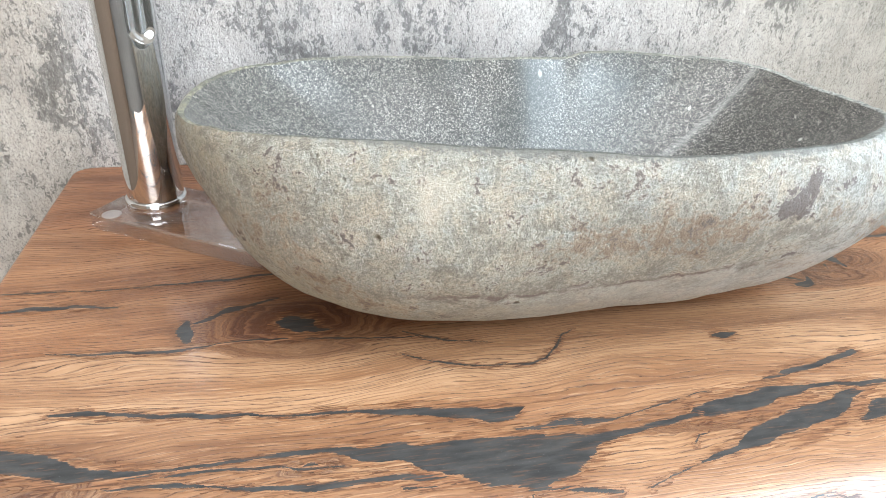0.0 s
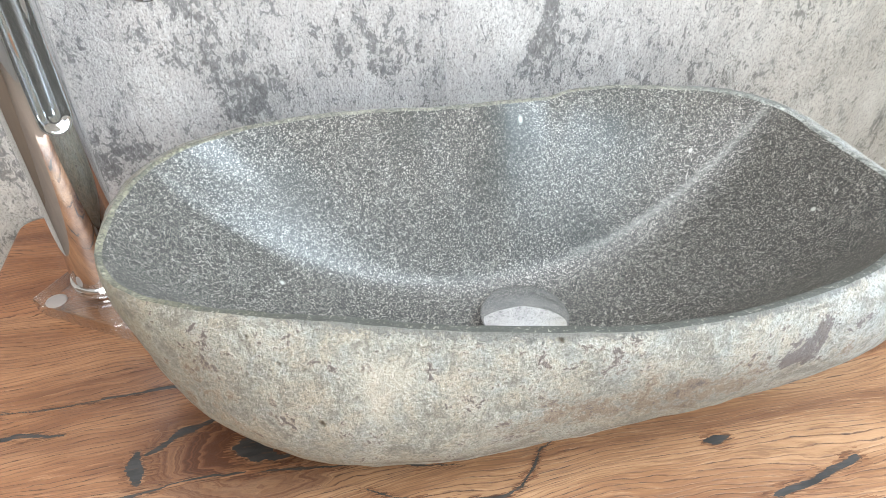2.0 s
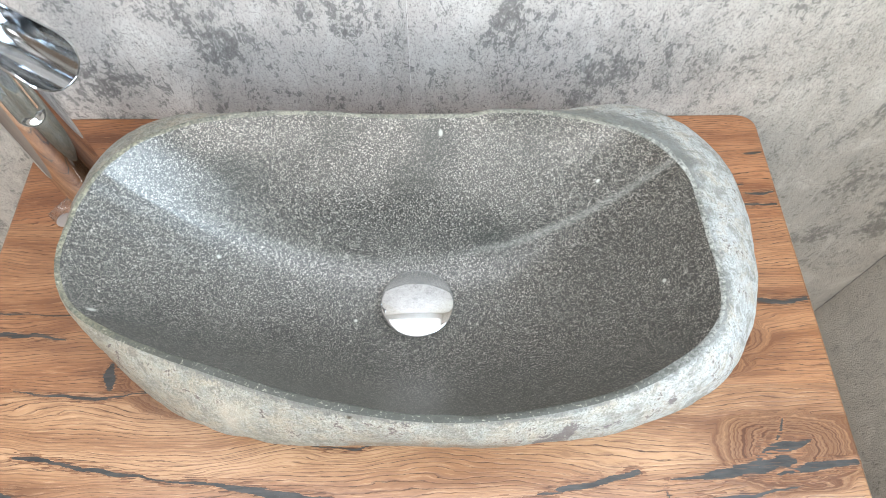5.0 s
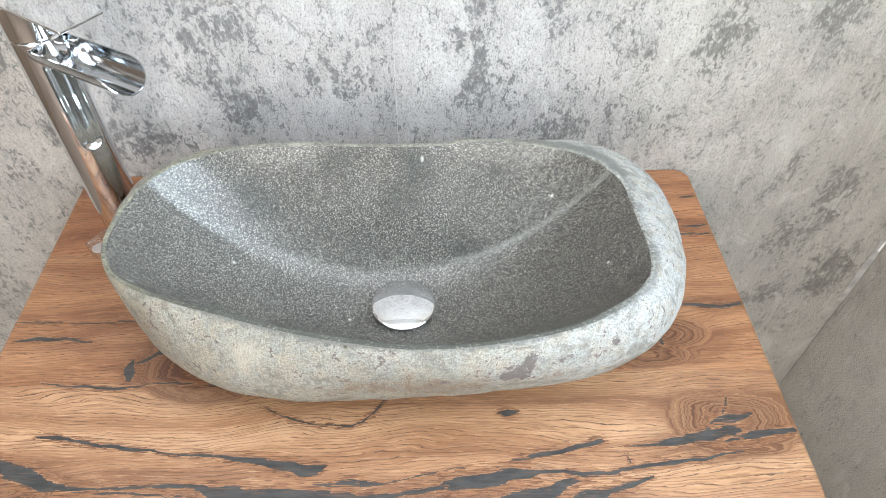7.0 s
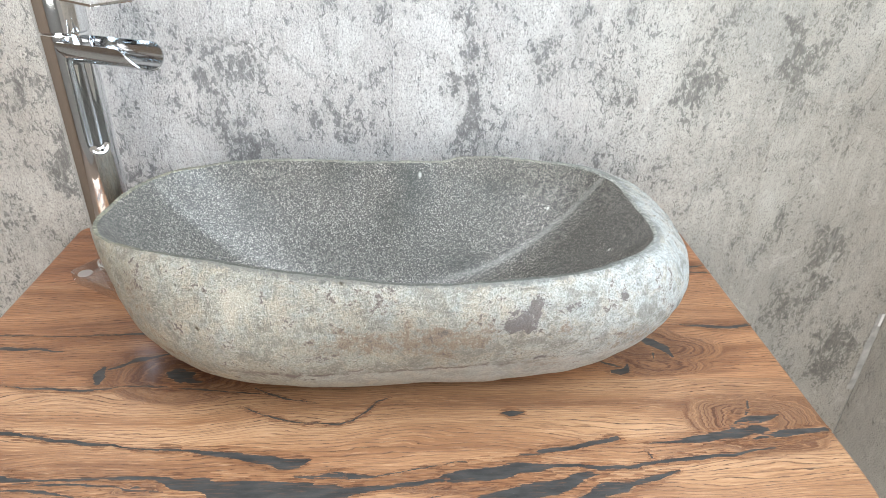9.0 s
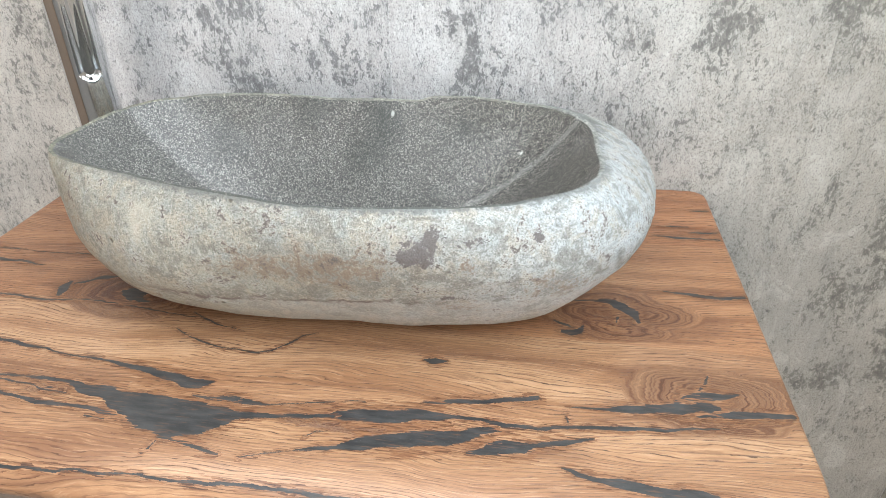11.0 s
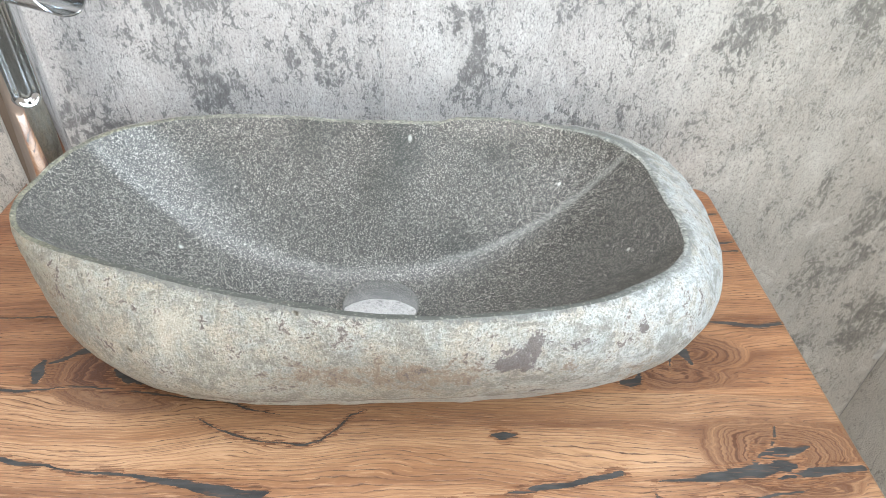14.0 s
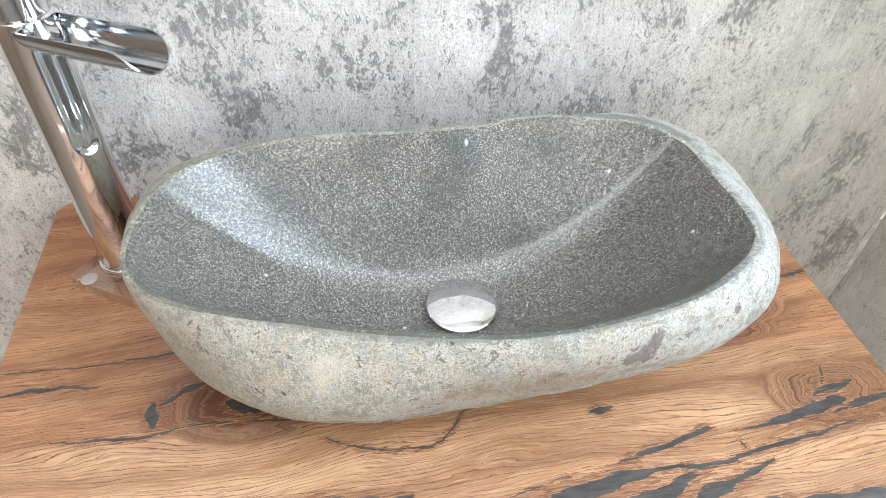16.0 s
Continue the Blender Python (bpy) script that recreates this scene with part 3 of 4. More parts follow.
def window_glass():
    g = Net("window_glass")
    return g.done((1, 1, 1), 0.0, 0.0, **{"Transmission Weight": 1.0, "IOR": 1.1})


pane_mat = window_glass()


# ---- building helpers ----
def part(name, bm, material, parent=None, label="", smooth=False):
    """Links a bmesh as one mesh object under a thing or a part."""
    me = bpy.data.meshes.new(name)
    bmesh.ops.recalc_face_normals(bm, faces=bm.faces)
    bm.to_mesh(me)
    bm.free()
    for p in me.polygons:
        p.use_smooth = smooth
    me.materials.append(material)
    ob = new(name, me)
    ob.parent = parent
    if label:
        tagged(ob, label)
    return ob


def thing(name, label, category, kind="", group=""):
    return tagged(new(name), label, category, group, kind)


def box(x0, x1, y0, y1, z0, z1, bevel=0.0, segments=2):
    bm = bmesh.new()
    bmesh.ops.create_cube(bm, size=1.0)
    bmesh.ops.scale(bm, vec=(x1 - x0, y1 - y0, z1 - z0), verts=bm.verts)
    bmesh.ops.translate(bm, vec=((x0 + x1) / 2, (y0 + y1) / 2, (z0 + z1) / 2), verts=bm.verts)
    if bevel:
        bmesh.ops.bevel(bm, geom=bm.edges[:], offset=bevel, segments=segments, profile=0.5, affect="EDGES")
    return bm


def lathe(profile, axis_at, segments=64):
    """A turned body: profile of (radius, z) pairs round the upright axis at (x, y)."""
    bm = bmesh.new()
    rings = []
    for r, z in profile:
        if r < 1e-6:
            rings.append([bm.verts.new((axis_at[0], axis_at[1], z))])
        else:
            rings.append([bm.verts.new((axis_at[0] + r * math.cos(2 * math.pi * k / segments), axis_at[1] + r * math.sin(2 * math.pi * k / segments), z)) for k in range(segments)])
    for a, b in zip(rings, rings[1:]):
        for k in range(segments):
            j = (k + 1) % segments
            if len(a) == 1:
                bm.faces.new((a[0], b[k], b[j]))
            elif len(b) == 1:
                bm.faces.new((a[k], a[j], b[0]))
            else:
                bm.faces.new((a[k], a[j], b[j], b[k]))
    return bm


def smoothstep(a, b, v):
    v = min(1.0, max(0.0, (v - a) / (b - a)))
    return v * v * (3 - 2 * v)



# ---- the room ----
T = 0.12


def wall_with_window(name, along, fixed, span, win, outward):
    """A wall along x or y with one window hole; fixed is its inner face, outward +1 or -1."""
    a0, a1 = span
    w0, w1, z0, z1 = win
    wall = thing(name, "grey painted wall with a window in it", "wall", "structure")
    lo, hi = (fixed, fixed + T) if outward > 0 else (fixed - T, fixed)
    for p0, p1, q0, q1 in ((a0, w0, 0, CEIL), (w1, a1, 0, CEIL), (w0, w1, 0, z0), (w0, w1, z1, CEIL)):
        bm = box(p0, p1, lo, hi, q0, q1) if along == "x" else box(lo, hi, p0, p1, q0, q1)
        part("wall_section", bm, grey_paint, wall)
    return wall


def window(name, along, fixed, win, outward):
    w0, w1, z0, z1 = win
    ob = thing(name, "white framed window with clear glass panes", "window", "structure")
    m0, m1 = sorted((fixed + outward * 0.05, fixed + outward * 0.10))
    f = 0.05
    mid = (w0 + w1) / 2
    bars = [(w0, w1, z0, z0 + f), (w0, w1, z1 - f, z1), (w0, w0 + f, z0 + f, z1 - f), (w1 - f, w1, z0 + f, z1 - f), (mid - f / 2, mid + f / 2, z0 + f, z1 - f)]
    for p0, p1, q0, q1 in bars:
        part("window_frame", box(p0, p1, m0, m1, q0, q1, 0.004) if along == "x" else box(m0, m1, p0, p1, q0, q1, 0.004), frame_paint, ob)
    g0, g1 = (m0 + m1) / 2 - 0.002, (m0 + m1) / 2 + 0.002
    for p0, p1 in ((w0 + f, mid - f / 2), (mid + f / 2, w1 - f)):
        pane = part("pane", box(p0, p1, g0, g1, z0 + f, z1 - f) if along == "x" else box(g0, g1, p0, p1, z0 + f, z1 - f), pane_mat, ob)
        pane.visible_shadow = False
    return ob


tagged(part("floor", box(LEFT - T, RIGHT + T, REAR - T, T, -0.1, 0.0), floor_mat), "brown smooth tiled floor", "floor", kind="structure")
def ceiling_with_hole():
    """One slab round the roof window."""
    whole = bmesh.new()
    a, b, c, d = SKYLIGHT
    for x0, x1, y0, y1 in ((LEFT - T, a, REAR - T, T), (b, RIGHT + T, REAR - T, T), (a, b, REAR - T, c), (a, b, d, T)):
        piece = box(x0, x1, y0, y1, CEIL, CEIL + 0.1)
        mesh = bpy.data.meshes.new("piece")
        piece.to_mesh(mesh)
        piece.free()
        whole.from_mesh(mesh)
        bpy.data.meshes.remove(mesh)
    return whole


tagged(part("ceiling", ceiling_with_hole(), white_paint), "white painted ceiling with a roof window in it", "ceiling", kind="structure")
roof_window = thing("window_3", "roof window with a white frame and clear pane", "window", "structure")
for x0, x1, y0, y1 in ((SKYLIGHT[0], SKYLIGHT[1], SKYLIGHT[2], SKYLIGHT[2] + 0.03), (SKYLIGHT[0], SKYLIGHT[1], SKYLIGHT[3] - 0.03, SKYLIGHT[3]), (SKYLIGHT[0], SKYLIGHT[0] + 0.03, SKYLIGHT[2] + 0.03, SKYLIGHT[3] - 0.03), (SKYLIGHT[1] - 0.03, SKYLIGHT[1], SKYLIGHT[2] + 0.03, SKYLIGHT[3] - 0.03)):
    part("window_frame", box(x0, x1, y0, y1, CEIL + 0.06, CEIL + 0.1, 0.003), frame_paint, roof_window)
roof_pane = part("pane", box(SKYLIGHT[0] + 0.03, SKYLIGHT[1] - 0.03, SKYLIGHT[2] + 0.03, SKYLIGHT[3] - 0.03, CEIL + 0.078, CEIL + 0.083), pane_mat, roof_window)
roof_pane.visible_shadow = False
wall_back = thing("wall_back", "wall papered with grey worn concrete print", "wall", "structure")
part("wall_section", box(LEFT - T, RIGHT + T, 0.001, T, 0, CEIL), white_paint, wall_back)
SEAM = 0.013
edges = [LEFT, SEAM - 4 * 0.43, SEAM - 3 * 0.43, SEAM - 2 * 0.43, SEAM - 0.43, SEAM, SEAM + 0.43 * 1.25, RIGHT - 0.001]
for x0, x1 in zip(edges, edges[1:]):
    part("wallpaper_strip", box(x0 + 0.0002, x1 - 0.0002, -0.0002, 0.0008, 0.001, CEIL - 0.001), paper, wall_back)
wall_right = wall_with_window("wall_right", "y", RIGHT, (REAR, 0.0), WIN_R, 1)
part("wallpaper_strip", box(RIGHT - 0.0012, RIGHT - 0.0002, WIN_R[1] + 0.001, -0.002, 0.001, CEIL - 0.001), paper_side, wall_right)
part("wallpaper_strip", box(RIGHT - 0.0012, RIGHT - 0.0002, -0.90, WIN_R[1] + 0.0005, 0.001, WIN_R[2] - 0.001), paper_side, wall_right)
part("wallpaper_strip", box(RIGHT - 0.0012, RIGHT - 0.0002, WIN_R[0], -0.9005, 0.001, WIN_R[2] - 0.001), paper_side, wall_right)
wall_rear = wall_with_window("wall_rear", "x", REAR, (LEFT - T, RIGHT + T), WIN_B, -1)
tagged(part("wall_left", box(LEFT - T, LEFT, REAR, 0.0, 0, CEIL), brown_paint), "plain warm brown painted wall", "wall", kind="structure")
socket = thing("wall_socket", "small white and pale blue socket box under the worktop", "socket")
part("cover", box(0.40, 0.4675, -0.022, -0.0012, 0.782, 0.796, 0.002), plain("white_plastic", (0.8, 0.8, 0.79), 0.35), socket, "white plastic cover")
part("back_box", box(0.40, 0.4725, -0.012, -0.0012, 0.730, 0.7815, 0.002), plain("blue_plastic", (0.50, 0.68, 0.78), 0.4), socket, "pale blue plastic box")
edge_bm = bmesh.new()
left_side, right_side = [], []
for k in range(60):
    z = 0.52 + 0.165 * k / 59
    ragged = 0.0035 * noise.noise((z * 30, 0, 0)) + 0.0015 * noise.noise((z * 120, 3, 0))
    left_side.append(edge_bm.verts.new((RIGHT - 0.0135 + ragged, -0.0012, z)))
    right_side.append(edge_bm.verts.new((RIGHT - 0.0016, -0.0022 - 0.001 * noise.noise((z * 40, 9, 0)), z)))
for k in range(59):
    edge_bm.faces.new((left_side[k], right_side[k], right_side[k + 1], left_side[k + 1]))
part("paper_edge", edge_bm, plain("worn_paper_edge", (0.40, 0.395, 0.37), 0.8, 0.25, 60), wall_back, "lighter worn overlapping paper edge")
part("paper_tear", box(RIGHT - 0.0075, RIGHT - 0.0035, -0.0032, -0.0012, 0.66, 0.685, 0.0004), plain("bare_paper", (0.8, 0.8, 0.78), 0.8), wall_back, "white torn paper sliver")
window("window_1", "y", RIGHT, WIN_R, 1)
window("window_2", "x", REAR, WIN_B, -1)
ground_far = part("ground", box(-60, 60, -60, 60, -0.35, -0.12), plain("far_ground", (0.25, 0.26, 0.2), 0.9))
tagged(ground_far, "dull green grey open ground outside", "ground", kind="structure")

# ---- the oak top ----
TOP, X0, X1, FRONT = 0.85, -0.437, 0.438, -0.559
worktop = thing("worktop", "thick oiled oak vanity top with black resin-filled cracks", "worktop")


NOSE_Y, NOSE_Z = 0.056, 0.026


def top_height(y):
    """The upper face: level, then falling in a round nose towards the front."""
    k = max(0.0, (FRONT + NOSE_Y - y) / NOSE_Y)
    return TOP - NOSE_Z * (1 - math.sqrt(max(0.0, 1 - min(k, 1.0) ** 2)))


def plank(y0, y1, nose, back):
    """A board across the whole top; the front one has a rounded nose, outer corners are eased."""
    bm = bmesh.new()
    z0 = TOP - 0.05
    xs = [X0, X0 + 0.0004, X0 + 0.0012, X0 + 0.003, X0 + 0.006, X0 + 0.011, X0 + 0.017, X0 + 0.022] + [X0 + 0.03 + (X1 - X0 - 0.124) * k / 24 for k in range(25)] + [X1 - 0.085, X1 - 0.075, X1 - 0.064, X1 - 0.053, X1 - 0.043, X1 - 0.035, X1 - 0.028] + [X1 - 0.022, X1 - 0.017, X1 - 0.011, X1 - 0.006, X1 - 0.003, X1 - 0.0012, X1 - 0.0004, X1]
    rows = []
    for x in xs:
        e = min(x - X0, X1 - x)
        ease = 0.0013 * max(0.0, 1 - e / 0.003) ** 2
        r = 0.036 if x > 0 and nose else 0.022
        turn = r - math.sqrt(max(0.0, r * r - max(0.0, r - e) ** 2))
        ya, yb = y0 + (turn if nose else 0), y1 - (turn if back else 0)
        prof = [(yb, z0), (yb, TOP - ease)]
        if nose:
            for k in range(17):
                a = math.pi / 2 * k / 16
                prof.append((ya + NOSE_Y * (1 - math.sin(a)), TOP - ease - NOSE_Z * (1 - math.cos(a))))
            prof += [(ya + 0.0012, TOP - 0.031), (ya + 0.0045, TOP - 0.038), (ya + 0.0095, TOP - 0.045), (ya + 0.016, z0)]
        else:
            prof += [(ya, TOP - ease), (ya, z0)]
        rows.append([bm.verts.new((x, y, z)) for y, z in prof])
    for a, b in zip(rows, rows[1:]):
        m = len(a)
        for j in range(m):
            i = (j + 1) % m
            bm.faces.new((a[j], a[i], b[i], b[j]))
    bm.faces.new(rows[0])
    bm.faces.new(rows[-1])
    return bm


for y0, y1, nose, back in ((FRONT, -0.3451, True, False), (-0.3449, -0.1521, False, False), (-0.1519, -0.0015, False, True)):
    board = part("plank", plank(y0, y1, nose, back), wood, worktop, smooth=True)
    board.data.set_sharp_from_angle(angle=radians(35))

CELL_X, CELL_Y = 0.0009, 0.0004
taken = set()
count = [0]


def lattice_noise(x, y, seed):
    """Smooth noise from -1 to 1 over arrays."""
    table = np.random.RandomState(seed).rand(128, 128) * 2 - 1
    xi, yi = np.floor(x).astype(int), np.floor(y).astype(int)
    fx, fy = x - xi, y - yi
    fx, fy = fx * fx * (3 - 2 * fx), fy * fy * (3 - 2 * fy)
    at = lambda a, b: table[a % 128, b % 128]
    low = at(xi, yi) * (1 - fx) + at(xi + 1, yi) * fx
    high = at(xi, yi + 1) * (1 - fx) + at(xi + 1, yi + 1) * fx
    return low * (1 - fy) + high * fy


def seam(points, wobble=0.0006):
    """A fault in the oak filled with black resin: a streak along (x, y, half width) stations, frayed along the grain."""
    count[0] += 1
    st = np.array(points, float)
    pad = st[:, 2].max() * 1.6 + 0.004
    gx = np.arange(math.floor((st[:, 0].min() - pad - 0.01) / CELL_X), math.ceil((st[:, 0].max() + pad + 0.01) / CELL_X))
    gy = np.arange(math.floor((st[:, 1].min() - pad) / CELL_Y), math.ceil((st[:, 1].max() + pad) / CELL_Y))
    px, py = np.meshgrid((gx + 0.5) * CELL_X, (gy + 0.5) * CELL_Y, indexing="ij")
    wig = 0.0017 * lattice_noise(px * 55, py * 40, 3 + count[0]) + 0.0005 * lattice_noise(px * 170, py * 120, 5 + count[0])
    gap = np.full(px.shape, 1.0)
    wide = np.zeros(px.shape)
    for (ax, ay, aw), (bx, by, bw) in zip(st, st[1:]):
        dx, dy = bx - ax, by - ay
        u = np.clip(((px - ax) * dx + (py + wig - ay) * dy) / (dx * dx + dy * dy), 0, 1)
        w = aw + (bw - aw) * u
        d = np.hypot(px - ax - u * dx, py + wig - ay - u * dy) - w
        wide = np.where(d < gap, w, wide)
        gap = np.minimum(gap, d)
    fray = lattice_noise(px * 34, py * 620, 11 + count[0]) * 0.7 + lattice_noise(px * 110, py * 1700, 12 + count[0]) * 0.3
    gap = gap + 0.0001 - fray * (0.0005 + 0.17 * wide + 0.1 * wobble) - lattice_noise(px * 48, py * 110, 21 + count[0]) * 0.28 * wide
    within = (px > X0 + 0.0005) & (px < X1 - 0.0005)
    streak = lattice_noise(px * 90, py * 1300, 31 + count[0])
    fringe = (gap < 0.0008 + 0.0020 * streak) & (gap >= 0) & within
    for piece in islands(claim((gap < 0) & within, gx, gy)):
        if len(piece) > 14:
            part("resin_fill", inlay(piece), resin_mat, worktop, "black resin fill")
        else:
            fibres.extend(piece)
    fibres.extend(claim(fringe, gx, gy))
    reach = np.minimum(0.0075, 0.0016 + 0.8 * wide)
    tinges.extend(claim((gap < reach * (0.75 + 1.6 * streak)) & (gap >= 0) & within, gx, gy))


fibres, tinges = [], []


def claim(inside, gx, gy):
    """The cells of the top inside a fault that no other fault has taken."""
    fresh = []
    for a, b in np.argwhere(inside):
        cell = (int(gx[a]), int(gy[b]))
        if cell not in taken:
            taken.add(cell)
            fresh.append(cell)
    return fresh


def islands(cells):
    """Groups of cells that touch."""
    left, groups = set(cells), []
    for first in cells:
        if first not in left:
            continue
        left.remove(first)
        group, edge = [], [first]
        while edge:
            i, j = edge.pop()
            group.append((i, j))
            for near in ((i + u, j + v) for u in (-1, 0, 1) for v in (-1, 0, 1)):
                if near in left:
                    left.remove(near)
                    edge.append(near)
        groups.append(group)
    return groups


def inlay(cells):
    """Cells flush with the top, as one sheet."""
    bm = bmesh.new()
    corner = {}

    def vert(i, j):
        if (i, j) not in corner:
            corner[i, j] = bm.verts.new((i * CELL_X, j * CELL_Y, top_height(j * CELL_Y) + 0.0003))
        return corner[i, j]

    for i, j in cells:
        bm.faces.new((vert(i, j), vert(i + 1, j), vert(i + 1, j + 1), vert(i, j + 1)))
    return bm


seam([(-0.134, -0.377, 0.0004), (-0.11, -0.388, 0.0007), (-0.091, -0.396, 0.0014), (-0.065, -0.402, 0.0008), (-0.038, -0.404, 0.0008), (-0.021, -0.4, 0.0009), (-0.008, -0.387, 0.001), (0.001, -0.375, 0.0008), (0.013, -0.368, 0.0003)], 0.0003)
seam([(-0.122, -0.352, 0.0006), (-0.089, -0.368, 0.001), (-0.059, -0.375, 0.0004)], 0.0003)
seam([(-0.355, -0.407, 0.0012), (-0.335, -0.409, 0.002), (-0.31, -0.414, 0.0012), (-0.27, -0.421, 0.0018), (-0.226, -0.427, 0.0012), (-0.171, -0.433, 0.0018), (-0.127, -0.44, 0.0026), (-0.099, -0.446, 0.0042), (-0.081, -0.450, 0.0058), (-0.068, -0.450, 0.005), (-0.056, -0.446, 0.0008)], 0.0008)
seam([(-0.40, -0.432, 0.006), (-0.374, -0.441, 0.0075), (-0.35, -0.451, 0.0065), (-0.33, -0.458, 0.0055), (-0.307, -0.463, 0.003), (-0.277, -0.464, 0.001), (-0.235, -0.463, 0.0012), (-0.19, -0.464, 0.002), (-0.16, -0.470, 0.005), (-0.135, -0.475, 0.0085), (-0.11, -0.481, 0.014), (-0.09, -0.488, 0.018), (-0.07, -0.493, 0.019), (-0.05, -0.490, 0.0155), (-0.03, -0.485, 0.010), (-0.015, -0.481, 0.004), (0.015, -0.478, 0.0022), (0.061, -0.473, 0.002)], 0.0012)
seam([(-0.311, -0.473, 0.0006), (-0.269, -0.478, 0.0014), (-0.238, -0.483, 0.0014), (-0.201, -0.490, 0.0022), (-0.168, -0.4915, 0.0018), (-0.139, -0.493, 0.002), (-0.10, -0.494, 0.003)], 0.0007)
seam([(-0.145, -0.499, 0.0006), (-0.126, -0.5, 0.001), (-0.098, -0.5, 0.002)], 0.0005)
seam([(-0.30, -0.466, 0.0008), (-0.245, -0.4695, 0.0009), (-0.2, -0.4745, 0.0009), (-0.174, -0.476, 0.0004)], 0.0004)
seam([(-0.202, -0.476, 0.001), (-0.197, -0.476, 0.0032), (-0.192, -0.476, 0.001)], 0.0004)
seam([(-0.067, -0.512, 0.0022), (-0.044, -0.516, 0.0014), (-0.018, -0.5205, 0.0008)], 0.0005)
seam([(-0.071, -0.512, 0.0007), (-0.075, -0.522, 0.001), (-0.079, -0.526, 0.0004)], 0.0002)
seam([(-0.066, -0.465, 0.0008), (-0.044, -0.467, 0.003), (-0.031, -0.4645, 0.0036), (-0.011, -0.466, 0.002), (0.008, -0.4655, 0.0008), (0.036, -0.46, 0.0006), (0.083, -0.451, 0.0003)], 0.0008)
seam([(0.055, -0.473, 0.0018), (0.066, -0.469, 0.0048), (0.093, -0.4665, 0.0068), (0.121, -0.463, 0.0064), (0.145, -0.459, 0.006), (0.158, -0.4575, 0.0018), (0.182, -0.4585, 0.0014), (0.205, -0.462, 0.0035), (0.226, -0.462, 0.0018), (0.258, -0.455, 0.0014), (0.296, -0.452, 0.0024), (0.343, -0.447, 0.001), (0.378, -0.441, 0.0003)], 0.0009)
seam([(0.131, -0.447, 0.0012), (0.155, -0.442, 0.0026), (0.184, -0.437, 0.0028), (0.209, -0.433, 0.0026), (0.226, -0.428, 0.0026)], 0.0007)
seam([(0.0, -0.522, 0.0004), (0.039, -0.512, 0.0007), (0.073, -0.503, 0.0022), (0.09, -0.497, 0.0062), (0.126, -0.4875, 0.0082), (0.153, -0.482, 0.0078), (0.17, -0.476, 0.0058), (0.188, -0.470, 0.0048), (0.203, -0.464, 0.0048)], 0.0011)
seam([(0.175, -0.4935, 0.0012), (0.19, -0.489, 0.0048), (0.204, -0.486, 0.007), (0.216, -0.485, 0.0056), (0.226, -0.481, 0.0022), (0.245, -0.475, 0.0026), (0.272, -0.467, 0.0006)], 0.0008)
seam([(0.255, -0.434, 0.0004), (0.285, -0.431, 0.0018), (0.301, -0.430, 0.0042), (0.331, -0.427, 0.0046), (0.352, -0.4225, 0.0062), (0.366, -0.4195, 0.006), (0.376, -0.4185, 0.0014)], 0.001)
seam([(0.338, -0.419, 0.0014), (0.35, -0.411, 0.0036), (0.36, -0.408, 0.004), (0.372, -0.406, 0.0042), (0.382, -0.404, 0.0032), (0.396, -0.401, 0.0008)], 0.0009)
seam([(0.357, -0.407, 0.0014), (0.364, -0.398, 0.001), (0.37, -0.39, 0.0014), (0.374, -0.380, 0.0007)], 0.0005)
seam([(0.338, -0.421, 0.001), (0.343, -0.407, 0.0008), (0.349, -0.400, 0.0008)], 0.0004)
seam([(0.35, -0.4335, 0.0005), (0.37, -0.4285, 0.0026), (0.389, -0.425, 0.0038), (0.42, -0.42, 0.0026), (0.4325, -0.419, 0.0024)], 0.0008)
seam([(0.247, -0.5, 0.0006), (0.259, -0.5035, 0.0026), (0.273, -0.506, 0.0022), (0.294, -0.5095, 0.0042), (0.323, -0.5115, 0.005), (0.348, -0.5115, 0.005), (0.365, -0.511, 0.0022)], 0.0008)
seam([(0.352, -0.251, 0.0006), (0.363, -0.252, 0.0012), (0.387, -0.254, 0.003), (0.409, -0.255, 0.0024), (0.4325, -0.2535, 0.0022)], 0.0008)
seam([(0.25, -0.279, 0.0012), (0.28, -0.278, 0.0018), (0.297, -0.279, 0.0045), (0.308, -0.284, 0.0068), (0.317, -0.294, 0.006), (0.322, -0.309, 0.002)], 0.001)
seam([(0.306, -0.290, 0.0016), (0.302, -0.305, 0.0012), (0.298, -0.321, 0.0005)], 0.0006)
seam([(0.248, -0.333, 0.002), (0.256, -0.334, 0.0042), (0.264, -0.332, 0.0034), (0.268, -0.322, 0.0008)], 0.001)
seam([(0.240, -0.318, 0.0008), (0.25, -0.322, 0.0018), (0.259, -0.326, 0.0008)], 0.0006)
seam([(0.35, -0.13, 0.0006), (0.383, -0.133, 0.0026), (0.4, -0.1335, 0.0012), (0.4325, -0.134, 0.0012)], 0.0006)
seam([(0.36, -0.107, 0.0004), (0.38, -0.106, 0.0014), (0.40, -0.106, 0.0004)], 0.0004)
seam([(0.398, -0.119, 0.0005), (0.415, -0.118, 0.0018), (0.4325, -0.117, 0.0014)], 0.0004)
seam([(0.41, -0.062, 0.0005), (0.42, -0.061, 0.0018), (0.4325, -0.06, 0.0008)], 0.0004)
seam([(0.123, -0.392, 0.0008), (0.128, -0.392, 0.003), (0.132, -0.3925, 0.0046), (0.137, -0.392, 0.0028), (0.143, -0.3915, 0.0006)], 0.0006)
seam([(0.249, -0.440, 0.0006), (0.252, -0.450, 0.0009)], 0.0002)
